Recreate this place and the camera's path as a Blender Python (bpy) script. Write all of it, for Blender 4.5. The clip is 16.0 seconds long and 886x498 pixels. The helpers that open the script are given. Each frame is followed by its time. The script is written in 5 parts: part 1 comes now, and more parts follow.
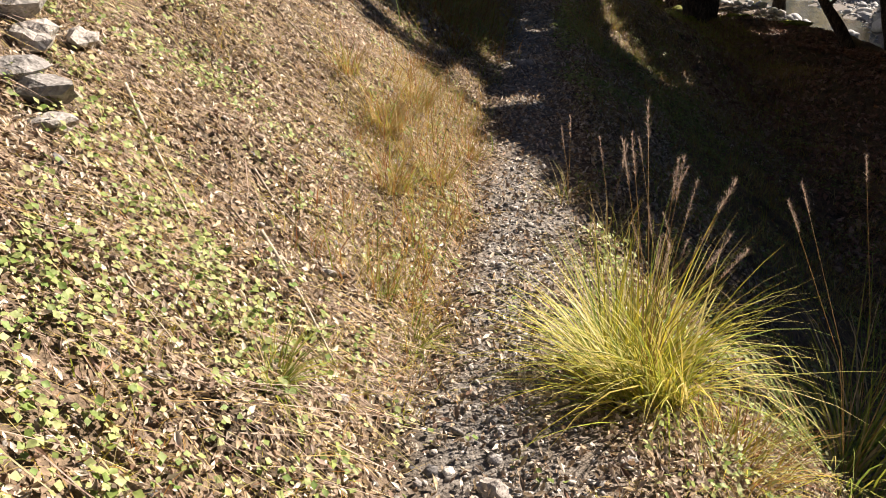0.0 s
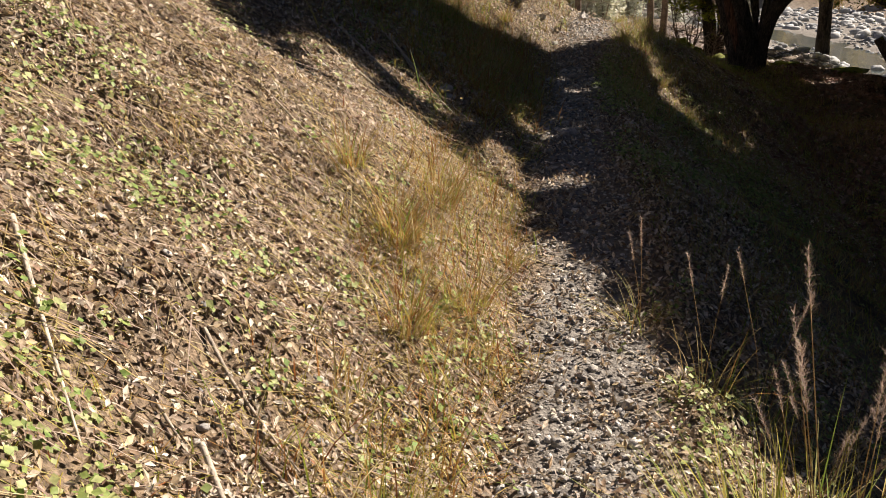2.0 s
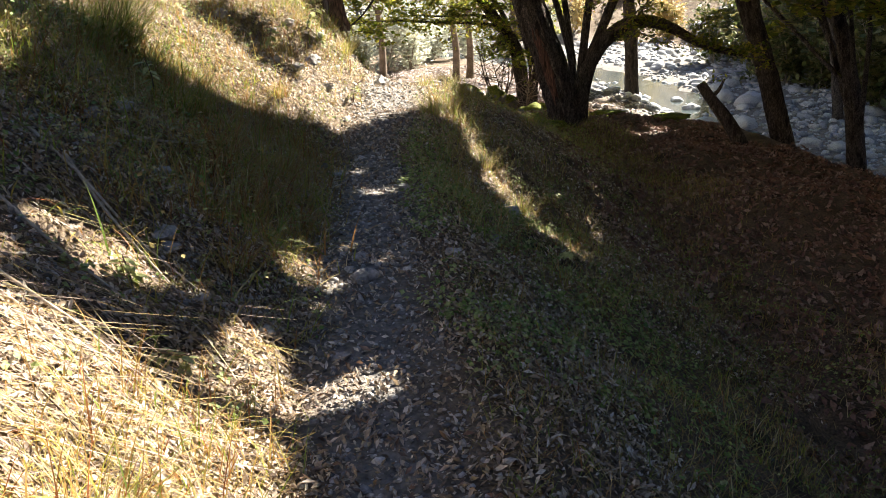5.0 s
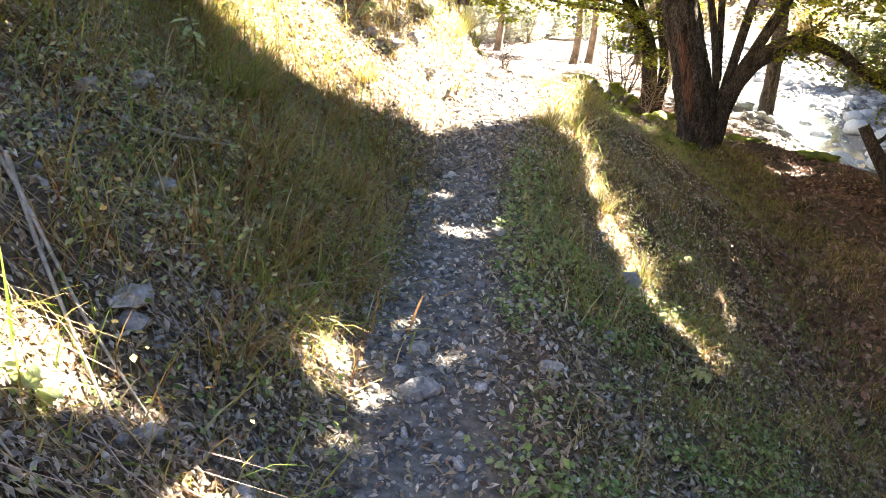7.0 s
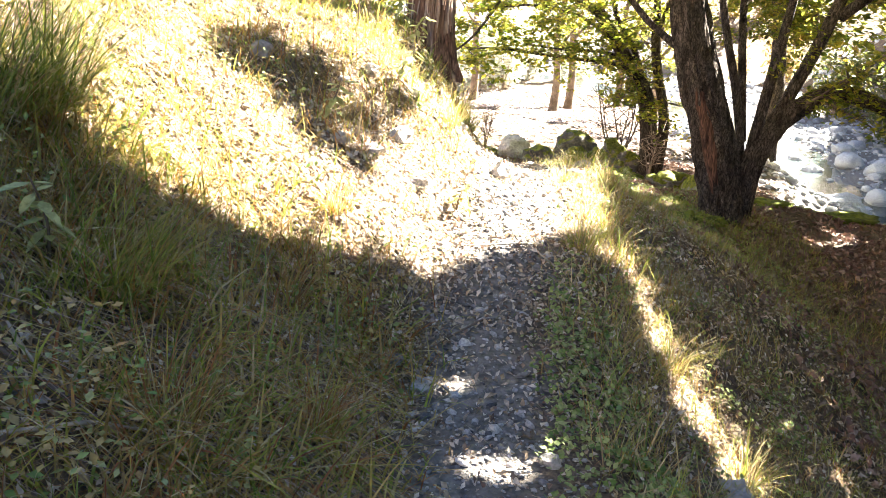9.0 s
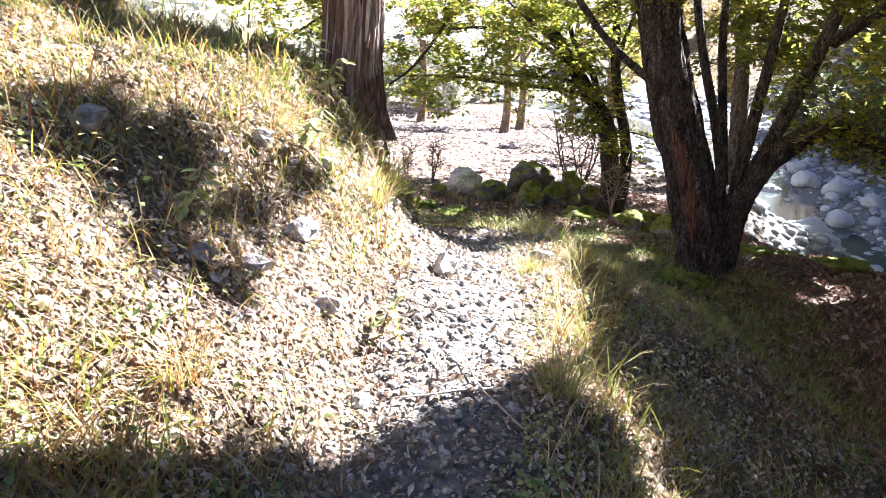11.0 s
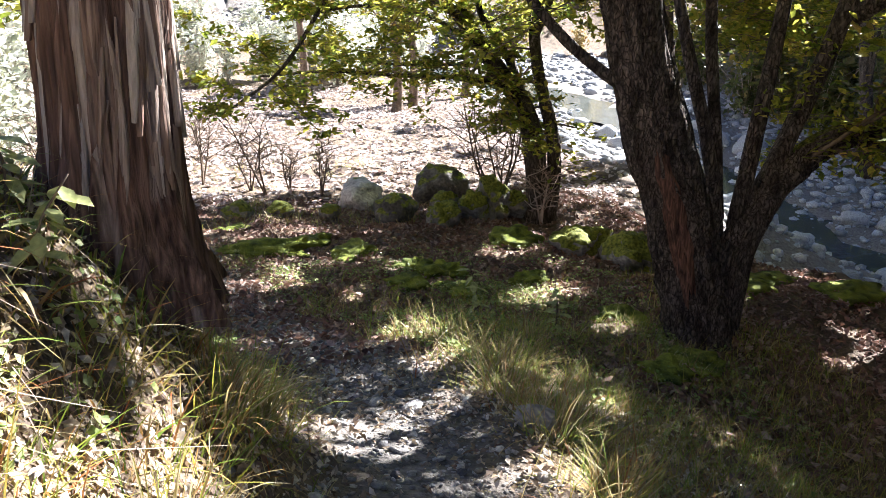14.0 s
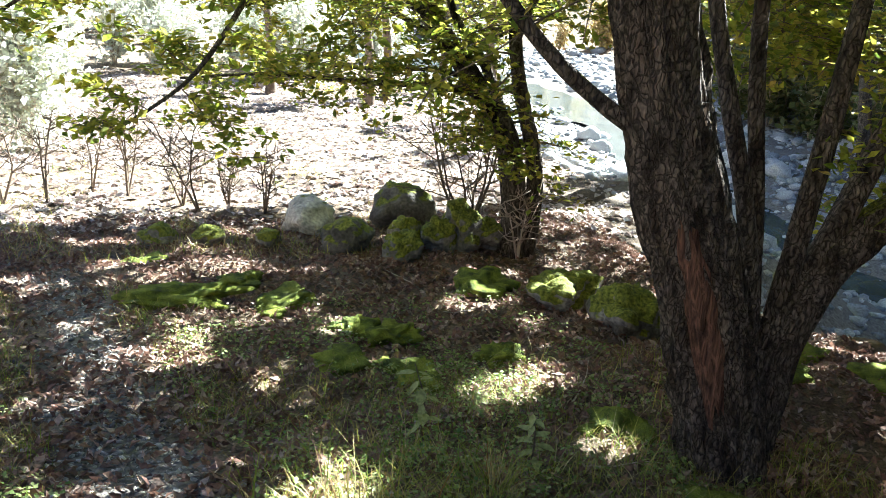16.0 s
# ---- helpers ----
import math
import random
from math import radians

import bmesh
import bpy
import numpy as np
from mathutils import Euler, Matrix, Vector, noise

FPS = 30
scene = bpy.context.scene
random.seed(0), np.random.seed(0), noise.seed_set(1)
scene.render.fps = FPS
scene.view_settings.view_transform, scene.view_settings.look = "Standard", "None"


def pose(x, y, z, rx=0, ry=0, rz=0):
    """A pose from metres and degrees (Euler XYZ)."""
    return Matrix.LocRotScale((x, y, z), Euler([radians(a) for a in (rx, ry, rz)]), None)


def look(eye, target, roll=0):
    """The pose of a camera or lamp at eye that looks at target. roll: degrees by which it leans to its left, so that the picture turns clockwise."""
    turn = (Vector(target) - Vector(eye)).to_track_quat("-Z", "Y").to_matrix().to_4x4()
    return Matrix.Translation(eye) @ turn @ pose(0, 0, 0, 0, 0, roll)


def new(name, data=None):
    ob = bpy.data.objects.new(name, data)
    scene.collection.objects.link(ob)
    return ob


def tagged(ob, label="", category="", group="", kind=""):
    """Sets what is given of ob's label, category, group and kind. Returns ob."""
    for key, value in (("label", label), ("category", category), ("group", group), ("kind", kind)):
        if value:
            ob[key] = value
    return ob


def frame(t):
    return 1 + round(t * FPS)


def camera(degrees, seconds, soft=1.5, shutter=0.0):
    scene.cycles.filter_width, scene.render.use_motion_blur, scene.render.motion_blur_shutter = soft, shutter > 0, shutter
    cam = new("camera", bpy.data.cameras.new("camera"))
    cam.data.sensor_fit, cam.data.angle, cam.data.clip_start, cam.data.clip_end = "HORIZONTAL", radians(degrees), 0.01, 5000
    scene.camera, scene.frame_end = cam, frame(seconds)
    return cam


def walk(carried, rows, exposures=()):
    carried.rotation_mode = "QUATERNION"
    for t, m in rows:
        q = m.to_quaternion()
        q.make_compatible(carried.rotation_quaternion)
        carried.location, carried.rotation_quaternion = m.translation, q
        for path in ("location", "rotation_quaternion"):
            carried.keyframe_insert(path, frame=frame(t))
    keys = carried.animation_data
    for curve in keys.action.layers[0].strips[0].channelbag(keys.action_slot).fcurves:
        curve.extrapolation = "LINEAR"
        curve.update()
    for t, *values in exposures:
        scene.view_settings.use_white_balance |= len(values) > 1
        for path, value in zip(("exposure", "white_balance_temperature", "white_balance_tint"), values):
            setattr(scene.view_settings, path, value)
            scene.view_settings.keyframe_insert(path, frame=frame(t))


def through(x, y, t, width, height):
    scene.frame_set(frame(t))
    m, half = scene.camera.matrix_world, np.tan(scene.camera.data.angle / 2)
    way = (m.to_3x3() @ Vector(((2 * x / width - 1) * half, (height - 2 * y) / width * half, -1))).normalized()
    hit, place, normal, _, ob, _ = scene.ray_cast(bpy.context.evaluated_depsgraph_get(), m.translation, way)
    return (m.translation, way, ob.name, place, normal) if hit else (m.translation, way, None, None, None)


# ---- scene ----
cam = camera(54.5, 16.0, soft=0.8)
PATH = [
    (0, (0.014, 0.146, 1.51), (0.003, 1.985, 0.723), 0.5),
    (0.5, (0.011, 0.477, 1.482), (-0.061, 2.315, 0.696), 0.6),
    (1, (0.029, 0.783, 1.465), (-0.074, 2.625, 0.695), 0.8),
    (1.5, (0.026, 1.091, 1.447), (-0.058, 2.944, 0.7), 0.7),
    (2, (-0.011, 1.367, 1.459), (-0.088, 3.243, 0.77), -1.0),
    (2.5, (0.049, 1.641, 1.474), (0.055, 3.536, 0.834), -1.5),
    (3, (0.125, 1.94, 1.474), (0.247, 3.851, 0.898), -2.8),
    (3.5, (0.141, 2.434, 1.464), (0.367, 4.344, 0.914), -3.5),
    (4, (0.255, 2.9, 1.405), (0.587, 4.789, 0.837), -3.3),
    (4.2, (0.307, 3.047, 1.415), (0.653, 4.933, 0.846), -3.8),
    (6.3, (0.43, 4.561, 1.6), (0.669, 6.417, 0.894), 4.4),
    (6.5, (0.466, 4.712, 1.567), (0.686, 6.571, 0.865), 5.3),
    (7, (0.507, 5.086, 1.545), (0.647, 6.956, 0.848), 6.5),
    (7.5, (0.471, 5.47, 1.552), (0.542, 7.351, 0.874), 6.4),
    (8, (0.499, 5.847, 1.574), (0.593, 7.738, 0.928), 6.2),
    (8.5, (0.51, 6.283, 1.568), (0.635, 8.179, 0.943), 4.8),
    (9, (0.449, 6.79, 1.633), (0.63, 8.689, 1.03), 3.8),
    (9.2, (0.471, 6.969, 1.592), (0.679, 8.863, 0.984), 3.4),
    (11.3, (0.725, 8.46, 1.724), (1.013, 10.364, 1.181), 3.5),
    (11.5, (0.74, 8.628, 1.741), (1.008, 10.537, 1.21), 3.5),
    (12, (0.723, 9.059, 1.832), (0.951, 10.974, 1.3), 3.1),
    (12.5, (0.792, 9.476, 1.85), (1.026, 11.384, 1.299), 3.8),
    (13, (0.859, 9.866, 1.856), (1.122, 11.766, 1.291), 3.1),
    (13.5, (0.907, 10.345, 1.87), (1.278, 12.217, 1.271), 2.3),
    (13.6, (0.894, 10.431, 1.87), (1.299, 12.293, 1.261), 2.3),
    (14, (1.074, 10.802, 1.816), (1.589, 12.627, 1.179), 0.9),
    (14.5, (1.244, 11.219, 1.749), (1.872, 12.999, 1.088), -0.4),
    (15, (1.43, 11.623, 1.757), (2.143, 13.361, 1.07), 0.3),
    (15.5, (1.601, 11.966, 1.769), (2.314, 13.708, 1.092), 1.6),
    (16, (1.703, 12.385, 1.801), (2.268, 14.186, 1.14), 3.0),
]
walk(cam, [(t, look(eye, target, roll)) for t, eye, target, roll in PATH],
     exposures=((0.0, 1.3, 7300, 18), (3.0, 1.0, 7100, 15), (4.2, 1.35, 6700, 12), (6.3, 4.1, 7000, 10), (8.6, 4.25, 7000, 11), (9.2, 4.05, 6700, 12),
                (11.3, 3.0, 5700, 19), (12.2, 2.35, 5600, 20), (13.0, 2.3, 5600, 19), (14.0, 2.8, 5900, 15), (15.0, 2.95, 5700, 6), (16.0, 3.3, 5700, 2)))

# ---- sky and sun ----
SUN_AZ, SUN_EL = radians(58), radians(38)
SUN = Vector((math.sin(SUN_AZ) * math.cos(SUN_EL), math.cos(SUN_AZ) * math.cos(SUN_EL), math.sin(SUN_EL)))
world = bpy.data.worlds.new("sky")
scene.world = world
world.use_nodes = True
sky = world.node_tree.nodes.new("ShaderNodeTexSky")
sky.sky_type, sky.sun_disc = "NISHITA", False
sky.sun_elevation, sky.sun_rotation = SUN_EL, SUN_AZ
sky.air_density, sky.dust_density = 0.42, 0.2
sky.altitude = 900
world.node_tree.nodes["Background"].inputs["Strength"].default_value = 0.05
world.node_tree.links.new(sky.outputs[0], world.node_tree.nodes["Background"].inputs["Color"])
sun = new("sun", bpy.data.lights.new("sun", "SUN"))
sun.data.energy, sun.data.angle, sun.data.color = 5.0, radians(0.5), (1.0, 0.95, 0.86)
sun.matrix_world = look(SUN * 60, (0, 0, 0))


# ---- materials ----
def material(name, colours, vary="island", rough=0.85, grain=40.0, depth=0.25, stretch=(1, 1, 1), mottle=0.35, through=0.0, gloss=0.3, patch=3.0):
    """A weathered natural surface: colours picked piece by piece or by patches, with fine grain and relief.
    through: the share of light that passes, for leaves."""
    m = bpy.data.materials.new(name)
    m.use_nodes = True
    t, link = m.node_tree, m.node_tree.links.new
    bsdf = t.nodes["Principled BSDF"]
    where = t.nodes.new("ShaderNodeTexCoord")
    scale = t.nodes.new("ShaderNodeMapping")
    scale.inputs["Scale"].default_value = stretch
    link(where.outputs["Object"], scale.inputs[0])
    fine, broad = t.nodes.new("ShaderNodeTexNoise"), t.nodes.new("ShaderNodeTexNoise")
    fine.inputs["Scale"].default_value, fine.inputs["Detail"].default_value = grain, 5
    broad.inputs["Scale"].default_value, broad.inputs["Detail"].default_value = patch, 3
    link(scale.outputs[0], fine.inputs["Vector"])
    link(scale.outputs[0], broad.inputs["Vector"])
    ramp = t.nodes.new("ShaderNodeValToRGB")
    ramp.color_ramp.interpolation = "LINEAR"
    for n, c in enumerate(colours):
        e = ramp.color_ramp.elements[n] if n < 2 else ramp.color_ramp.elements.new(1.0)
        e.position = n / max(1, len(colours) - 1)
        e.color = (*c, 1)
    if vary == "island":
        pick = t.nodes.new("ShaderNodeNewGeometry").outputs["Random Per Island"]
    elif vary == "object":
        pick = t.nodes.new("ShaderNodeObjectInfo").outputs["Random"]
    else:
        wide = t.nodes.new("ShaderNodeMapRange")
        wide.inputs["From Min"].default_value, wide.inputs["From Max"].default_value = 0.32, 0.68
        link(broad.outputs["Fac"], wide.inputs["Value"])
        pick = wide.outputs[0]
    link(pick, ramp.inputs["Fac"])
    shade = t.nodes.new("ShaderNodeMapRange")
    shade.inputs["From Min"].default_value, shade.inputs["From Max"].default_value = 0.3, 0.7
    shade.inputs["To Min"].default_value, shade.inputs["To Max"].default_value = 1 - mottle, 1 + mottle
    link(fine.outputs["Fac"], shade.inputs["Value"])
    mix = t.nodes.new("ShaderNodeMix")
    mix.data_type, mix.blend_type = "RGBA", "MULTIPLY"
    mix.inputs["Factor"].default_value = 1
    link(ramp.outputs[0], mix.inputs["A"])
    link(shade.outputs[0], mix.inputs["B"])
    link(mix.outputs["Result"], bsdf.inputs["Base Color"])
    bsdf.inputs["Roughness"].default_value = rough
    bsdf.inputs["Specular IOR Level"].default_value = gloss
    if depth:
        bump = t.nodes.new("ShaderNodeBump")
        bump.inputs["Strength"].default_value, bump.inputs["Distance"].default_value = min(1, depth * 2), 0.02
        link(fine.outputs["Fac"], bump.inputs["Height"])
        link(bump.outputs[0], bsdf.inputs["Normal"])
    if through:
        pass_on, both = t.nodes.new("ShaderNodeBsdfTranslucent"), t.nodes.new("ShaderNodeMixShader")
        link(mix.outputs["Result"], pass_on.inputs["Color"])
        both.inputs[0].default_value = through
        link(bsdf.outputs[0], both.inputs[1])
        link(pass_on.outputs[0], both.inputs[2])
        link(both.outputs[0], t.nodes["Material Output"].inputs["Surface"])
    return m


def two_zones(m, colours, attribute):
    """Lays a second range of colours over m where the mesh attribute is 1."""
    t, link = m.node_tree, m.node_tree.links.new
    zone = t.nodes.new("ShaderNodeAttribute")
    zone.attribute_name = attribute
    noise_node = t.nodes.new("ShaderNodeTexNoise")
    noise_node.inputs["Scale"].default_value, noise_node.inputs["Detail"].default_value = 22, 6
    where = t.nodes.new("ShaderNodeTexCoord")
    link(where.outputs["Object"], noise_node.inputs["Vector"])
    ramp = t.nodes.new("ShaderNodeValToRGB")
    ramp.color_ramp.elements[0].position, ramp.color_ramp.elements[1].position = 0.35, 0.65
    ramp.color_ramp.elements[0].color, ramp.color_ramp.elements[1].color = (*colours[0], 1), (*colours[1], 1)
    link(noise_node.outputs["Fac"], ramp.inputs["Fac"])
    bsdf = t.nodes["Principled BSDF"]
    old = bsdf.inputs["Base Color"].links[0].from_socket
    mix = t.nodes.new("ShaderNodeMix")
    mix.data_type = "RGBA"
    link(zone.outputs["Fac"], mix.inputs["Factor"])
    link(old, mix.inputs["A"])
    link(ramp.outputs[0], mix.inputs["B"])
    link(mix.outputs["Result"], bsdf.inputs["Base Color"])
    return m


def mossy(m, colours, amount=0.5):
    """Grows moss on the upward faces of m."""
    t, link = m.node_tree, m.node_tree.links.new
    up, split = t.nodes.new("ShaderNodeNewGeometry"), t.nodes.new("ShaderNodeSeparateXYZ")
    link(up.outputs["Normal"], split.inputs[0])
    where, rag = t.nodes.new("ShaderNodeTexCoord"), t.nodes.new("ShaderNodeTexNoise")
    rag.inputs["Scale"].default_value, rag.inputs["Detail"].default_value = 7, 6
    link(where.outputs["Object"], rag.inputs["Vector"])
    total, cut = t.nodes.new("ShaderNodeMath"), t.nodes.new("ShaderNodeMapRange")
    link(split.outputs["Z"], total.inputs[0])
    link(rag.outputs["Fac"], total.inputs[1])
    cut.inputs["From Min"].default_value, cut.inputs["From Max"].default_value = 1.45 - amount, 1.6 - amount
    link(total.outputs[0], cut.inputs["Value"])
    tone = t.nodes.new("ShaderNodeTexNoise")
    tone.inputs["Scale"].default_value, tone.inputs["Detail"].default_value = 35, 6
    link(where.outputs["Object"], tone.inputs["Vector"])
    ramp = t.nodes.new("ShaderNodeValToRGB")
    ramp.color_ramp.elements[0].position, ramp.color_ramp.elements[1].position = 0.3, 0.7
    ramp.color_ramp.elements[0].color, ramp.color_ramp.elements[1].color = (*colours[0], 1), (*colours[1], 1)
    link(tone.outputs["Fac"], ramp.inputs["Fac"])
    bsdf = t.nodes["Principled BSDF"]
    old = bsdf.inputs["Base Color"].links[0].from_socket
    mix = t.nodes.new("ShaderNodeMix")
    mix.data_type = "RGBA"
    link(cut.outputs[0], mix.inputs["Factor"])
    link(old, mix.inputs["A"])
    link(ramp.outputs[0], mix.inputs["B"])
    link(mix.outputs["Result"], bsdf.inputs["Base Color"])
    return m


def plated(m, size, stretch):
    """Breaks the bark of m into raised plates with dark cracks, crevice shade mixed into their colour."""
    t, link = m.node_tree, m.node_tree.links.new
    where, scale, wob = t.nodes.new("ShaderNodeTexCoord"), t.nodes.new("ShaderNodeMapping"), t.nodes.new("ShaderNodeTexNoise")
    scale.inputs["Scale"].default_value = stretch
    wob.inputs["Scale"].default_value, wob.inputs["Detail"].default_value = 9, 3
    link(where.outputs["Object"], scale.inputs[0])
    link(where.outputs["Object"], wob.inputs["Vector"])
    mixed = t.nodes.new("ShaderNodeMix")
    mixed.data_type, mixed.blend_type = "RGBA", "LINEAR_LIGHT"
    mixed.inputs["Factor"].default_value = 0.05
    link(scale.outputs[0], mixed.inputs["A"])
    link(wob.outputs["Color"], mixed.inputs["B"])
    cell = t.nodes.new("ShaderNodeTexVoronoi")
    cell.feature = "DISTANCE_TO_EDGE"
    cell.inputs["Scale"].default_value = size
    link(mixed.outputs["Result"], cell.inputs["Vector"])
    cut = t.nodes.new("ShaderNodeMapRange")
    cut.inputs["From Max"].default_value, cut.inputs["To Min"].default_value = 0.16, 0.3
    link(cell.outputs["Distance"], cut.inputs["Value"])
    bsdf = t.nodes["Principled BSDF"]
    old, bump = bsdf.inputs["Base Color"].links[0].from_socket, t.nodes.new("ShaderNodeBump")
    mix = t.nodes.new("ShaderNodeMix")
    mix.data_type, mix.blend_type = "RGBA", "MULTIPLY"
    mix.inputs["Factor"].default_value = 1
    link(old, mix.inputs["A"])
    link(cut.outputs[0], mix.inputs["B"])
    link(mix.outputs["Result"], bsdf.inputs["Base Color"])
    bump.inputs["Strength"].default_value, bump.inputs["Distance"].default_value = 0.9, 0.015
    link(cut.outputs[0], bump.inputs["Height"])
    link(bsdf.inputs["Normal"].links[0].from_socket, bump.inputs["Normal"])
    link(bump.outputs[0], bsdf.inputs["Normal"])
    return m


MOSS = ((0.05, 0.065, 0.01), (0.26, 0.28, 0.04))
M_SOIL = two_zones(material("soil", [(0.075, 0.055, 0.036), (0.19, 0.14, 0.095), (0.11, 0.08, 0.052)], "patch", grain=55, depth=0.6, patch=2.2, mottle=0.55),
                   [(0.11, 0.10, 0.09), (0.27, 0.25, 0.225)], "trail")
M_GRAVEL = material("gravel", [(0.07, 0.07, 0.075), (0.32, 0.31, 0.30), (0.58, 0.55, 0.51), (0.17, 0.16, 0.145), (0.42, 0.40, 0.37)], grain=90, depth=0.2)
M_STONE = material("stone", [(0.22, 0.215, 0.21), (0.42, 0.40, 0.375), (0.30, 0.27, 0.245)], "object", grain=45, depth=0.4)
M_RIVER = material("river_stone", [(0.20, 0.215, 0.23), (0.36, 0.375, 0.39), (0.52, 0.53, 0.535)], grain=30, depth=0.2)
M_MOSSROCK = mossy(material("mossy_rock", [(0.10, 0.095, 0.085), (0.28, 0.27, 0.25)], "patch", grain=30, depth=0.5), MOSS, 0.7)
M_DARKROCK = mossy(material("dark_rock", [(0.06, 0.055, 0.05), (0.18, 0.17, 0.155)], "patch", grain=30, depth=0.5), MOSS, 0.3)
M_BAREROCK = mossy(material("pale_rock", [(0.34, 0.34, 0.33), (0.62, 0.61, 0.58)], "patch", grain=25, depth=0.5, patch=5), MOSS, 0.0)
M_MOSS = material("moss", [(0.05, 0.07, 0.012), (0.16, 0.20, 0.025), (0.28, 0.32, 0.045)], "patch", grain=120, depth=0.5, patch=9)
M_LITTER = material("leaf_litter", [(0.10, 0.06, 0.04), (0.46, 0.37, 0.27), (0.74, 0.68, 0.58), (0.22, 0.13, 0.09), (0.56, 0.44, 0.28), (0.15, 0.11, 0.09), (0.68, 0.58, 0.46)],
                    grain=60, depth=0.1, through=0.2, rough=0.6)
M_PALELITTER = material("bleached_litter", [(0.36, 0.29, 0.26), (0.56, 0.49, 0.45), (0.66, 0.60, 0.56), (0.30, 0.21, 0.18), (0.50, 0.42, 0.38)], grain=60, depth=0.1, through=0.15, rough=0.6)
M_REDLITTER = material("russet_litter", [(0.13, 0.07, 0.055), (0.30, 0.18, 0.13), (0.20, 0.11, 0.09), (0.44, 0.33, 0.27), (0.16, 0.10, 0.08)], grain=60, depth=0.1, through=0.15, rough=0.6)
M_AUTUMN = material("autumn_leaf", [(0.44, 0.34, 0.12), (0.58, 0.50, 0.24), (0.40, 0.24, 0.08), (0.40, 0.42, 0.20)], grain=30, depth=0, through=0.35, rough=0.5)
M_DARKLEAF = material("dark_leaf", [(0.06, 0.09, 0.025), (0.14, 0.16, 0.05), (0.24, 0.20, 0.08)], grain=30, depth=0, through=0.3, rough=0.5)
M_DRY = material("dry_grass", [(0.36, 0.27, 0.10), (0.52, 0.42, 0.20), (0.30, 0.17, 0.06), (0.58, 0.50, 0.30), (0.36, 0.32, 0.08)], grain=30, depth=0, through=0.3, rough=0.6)
M_GRASS = material("green_grass", [(0.14, 0.22, 0.03), (0.32, 0.36, 0.05), (0.46, 0.42, 0.09), (0.18, 0.27, 0.05), (0.24, 0.31, 0.06)], grain=30, depth=0, through=0.35, rough=0.55)
M_YELLOW = material("yellow_grass", [(0.40, 0.40, 0.05), (0.60, 0.52, 0.08), (0.26, 0.33, 0.05), (0.66, 0.58, 0.26), (0.50, 0.40, 0.08)], grain=30, depth=0, through=0.35, rough=0.5)
M_RED = material("reddened_grass", [(0.30, 0.10, 0.04), (0.42, 0.22, 0.07), (0.48, 0.34, 0.12), (0.34, 0.28, 0.06)], grain=30, depth=0, through=0.3, rough=0.6)
M_HERB = material("herb_leaf", [(0.12, 0.20, 0.04), (0.28, 0.35, 0.11), (0.42, 0.44, 0.20), (0.16, 0.27, 0.07)], grain=50, depth=0.1, through=0.3, rough=0.5)
M_LEAF = material("tree_leaf", [(0.12, 0.18, 0.03), (0.27, 0.32, 0.04), (0.50, 0.46, 0.07), (0.16, 0.23, 0.035), (0.55, 0.42, 0.10)], grain=40, depth=0.1, through=0.68, rough=0.45)
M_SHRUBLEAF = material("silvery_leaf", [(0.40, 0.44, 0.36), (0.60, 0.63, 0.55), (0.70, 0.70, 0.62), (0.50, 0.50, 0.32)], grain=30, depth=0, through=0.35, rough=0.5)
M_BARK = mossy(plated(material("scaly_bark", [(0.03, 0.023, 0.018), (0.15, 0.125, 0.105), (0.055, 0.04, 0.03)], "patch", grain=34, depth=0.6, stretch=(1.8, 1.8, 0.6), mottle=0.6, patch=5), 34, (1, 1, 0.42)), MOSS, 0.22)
M_PEEL = material("peeling_bark", [(0.06, 0.032, 0.023), (0.19, 0.115, 0.085), (0.10, 0.052, 0.036), (0.27, 0.20, 0.165)], "patch", grain=34, depth=0.8, stretch=(2.2, 2.2, 0.12), mottle=0.6, patch=9)
M_STRIP = material("bark_strip", [(0.17, 0.11, 0.085), (0.46, 0.40, 0.35), (0.23, 0.15, 0.115), (0.38, 0.30, 0.25)], "object", grain=30, depth=0.4, stretch=(3, 3, 0.3))
M_ROT = material("bare_wood", [(0.05, 0.025, 0.018), (0.16, 0.085, 0.058), (0.035, 0.019, 0.014)], "patch", grain=30, depth=0.8, stretch=(2.5, 2.5, 0.15), mottle=0.6, patch=8)
M_TWIG = material("twig", [(0.10, 0.075, 0.055), (0.22, 0.17, 0.13)], "patch", grain=30, depth=0.3)
M_PALETWIG = material("pale_stick", [(0.30, 0.25, 0.20), (0.50, 0.44, 0.36)], "object", grain=30, depth=0.3, stretch=(1, 1, 0.4))
M_SEED = material("seed_head", [(0.34, 0.24, 0.20), (0.56, 0.46, 0.38)], grain=80, depth=0, through=0.3)
M_WATER = material("stream_water", [(0.045, 0.06, 0.06), (0.09, 0.11, 0.11)], "patch", rough=0.06, grain=9, depth=0.08, gloss=0.6, mottle=0.1, patch=1.5)


# ---- terrain: a hillside trail that rounds a spur onto a terrace above a stony stream ----
def smooth(a, b, v):
    u = np.clip((v - a) / (b - a), 0.0, 1.0)
    return u * u * (3 - 2 * u)


def lattice(ix, iy, seed):
    n = (ix.astype(np.int64) * 374761393 + iy.astype(np.int64) * 668265263 + seed * 974634) & 0x7FFFFFFF
    n = ((n ^ (n >> 13)) * 1274126177) & 0x7FFFFFFF
    return ((n ^ (n >> 16)) & 0xFFFF) / 65535.0


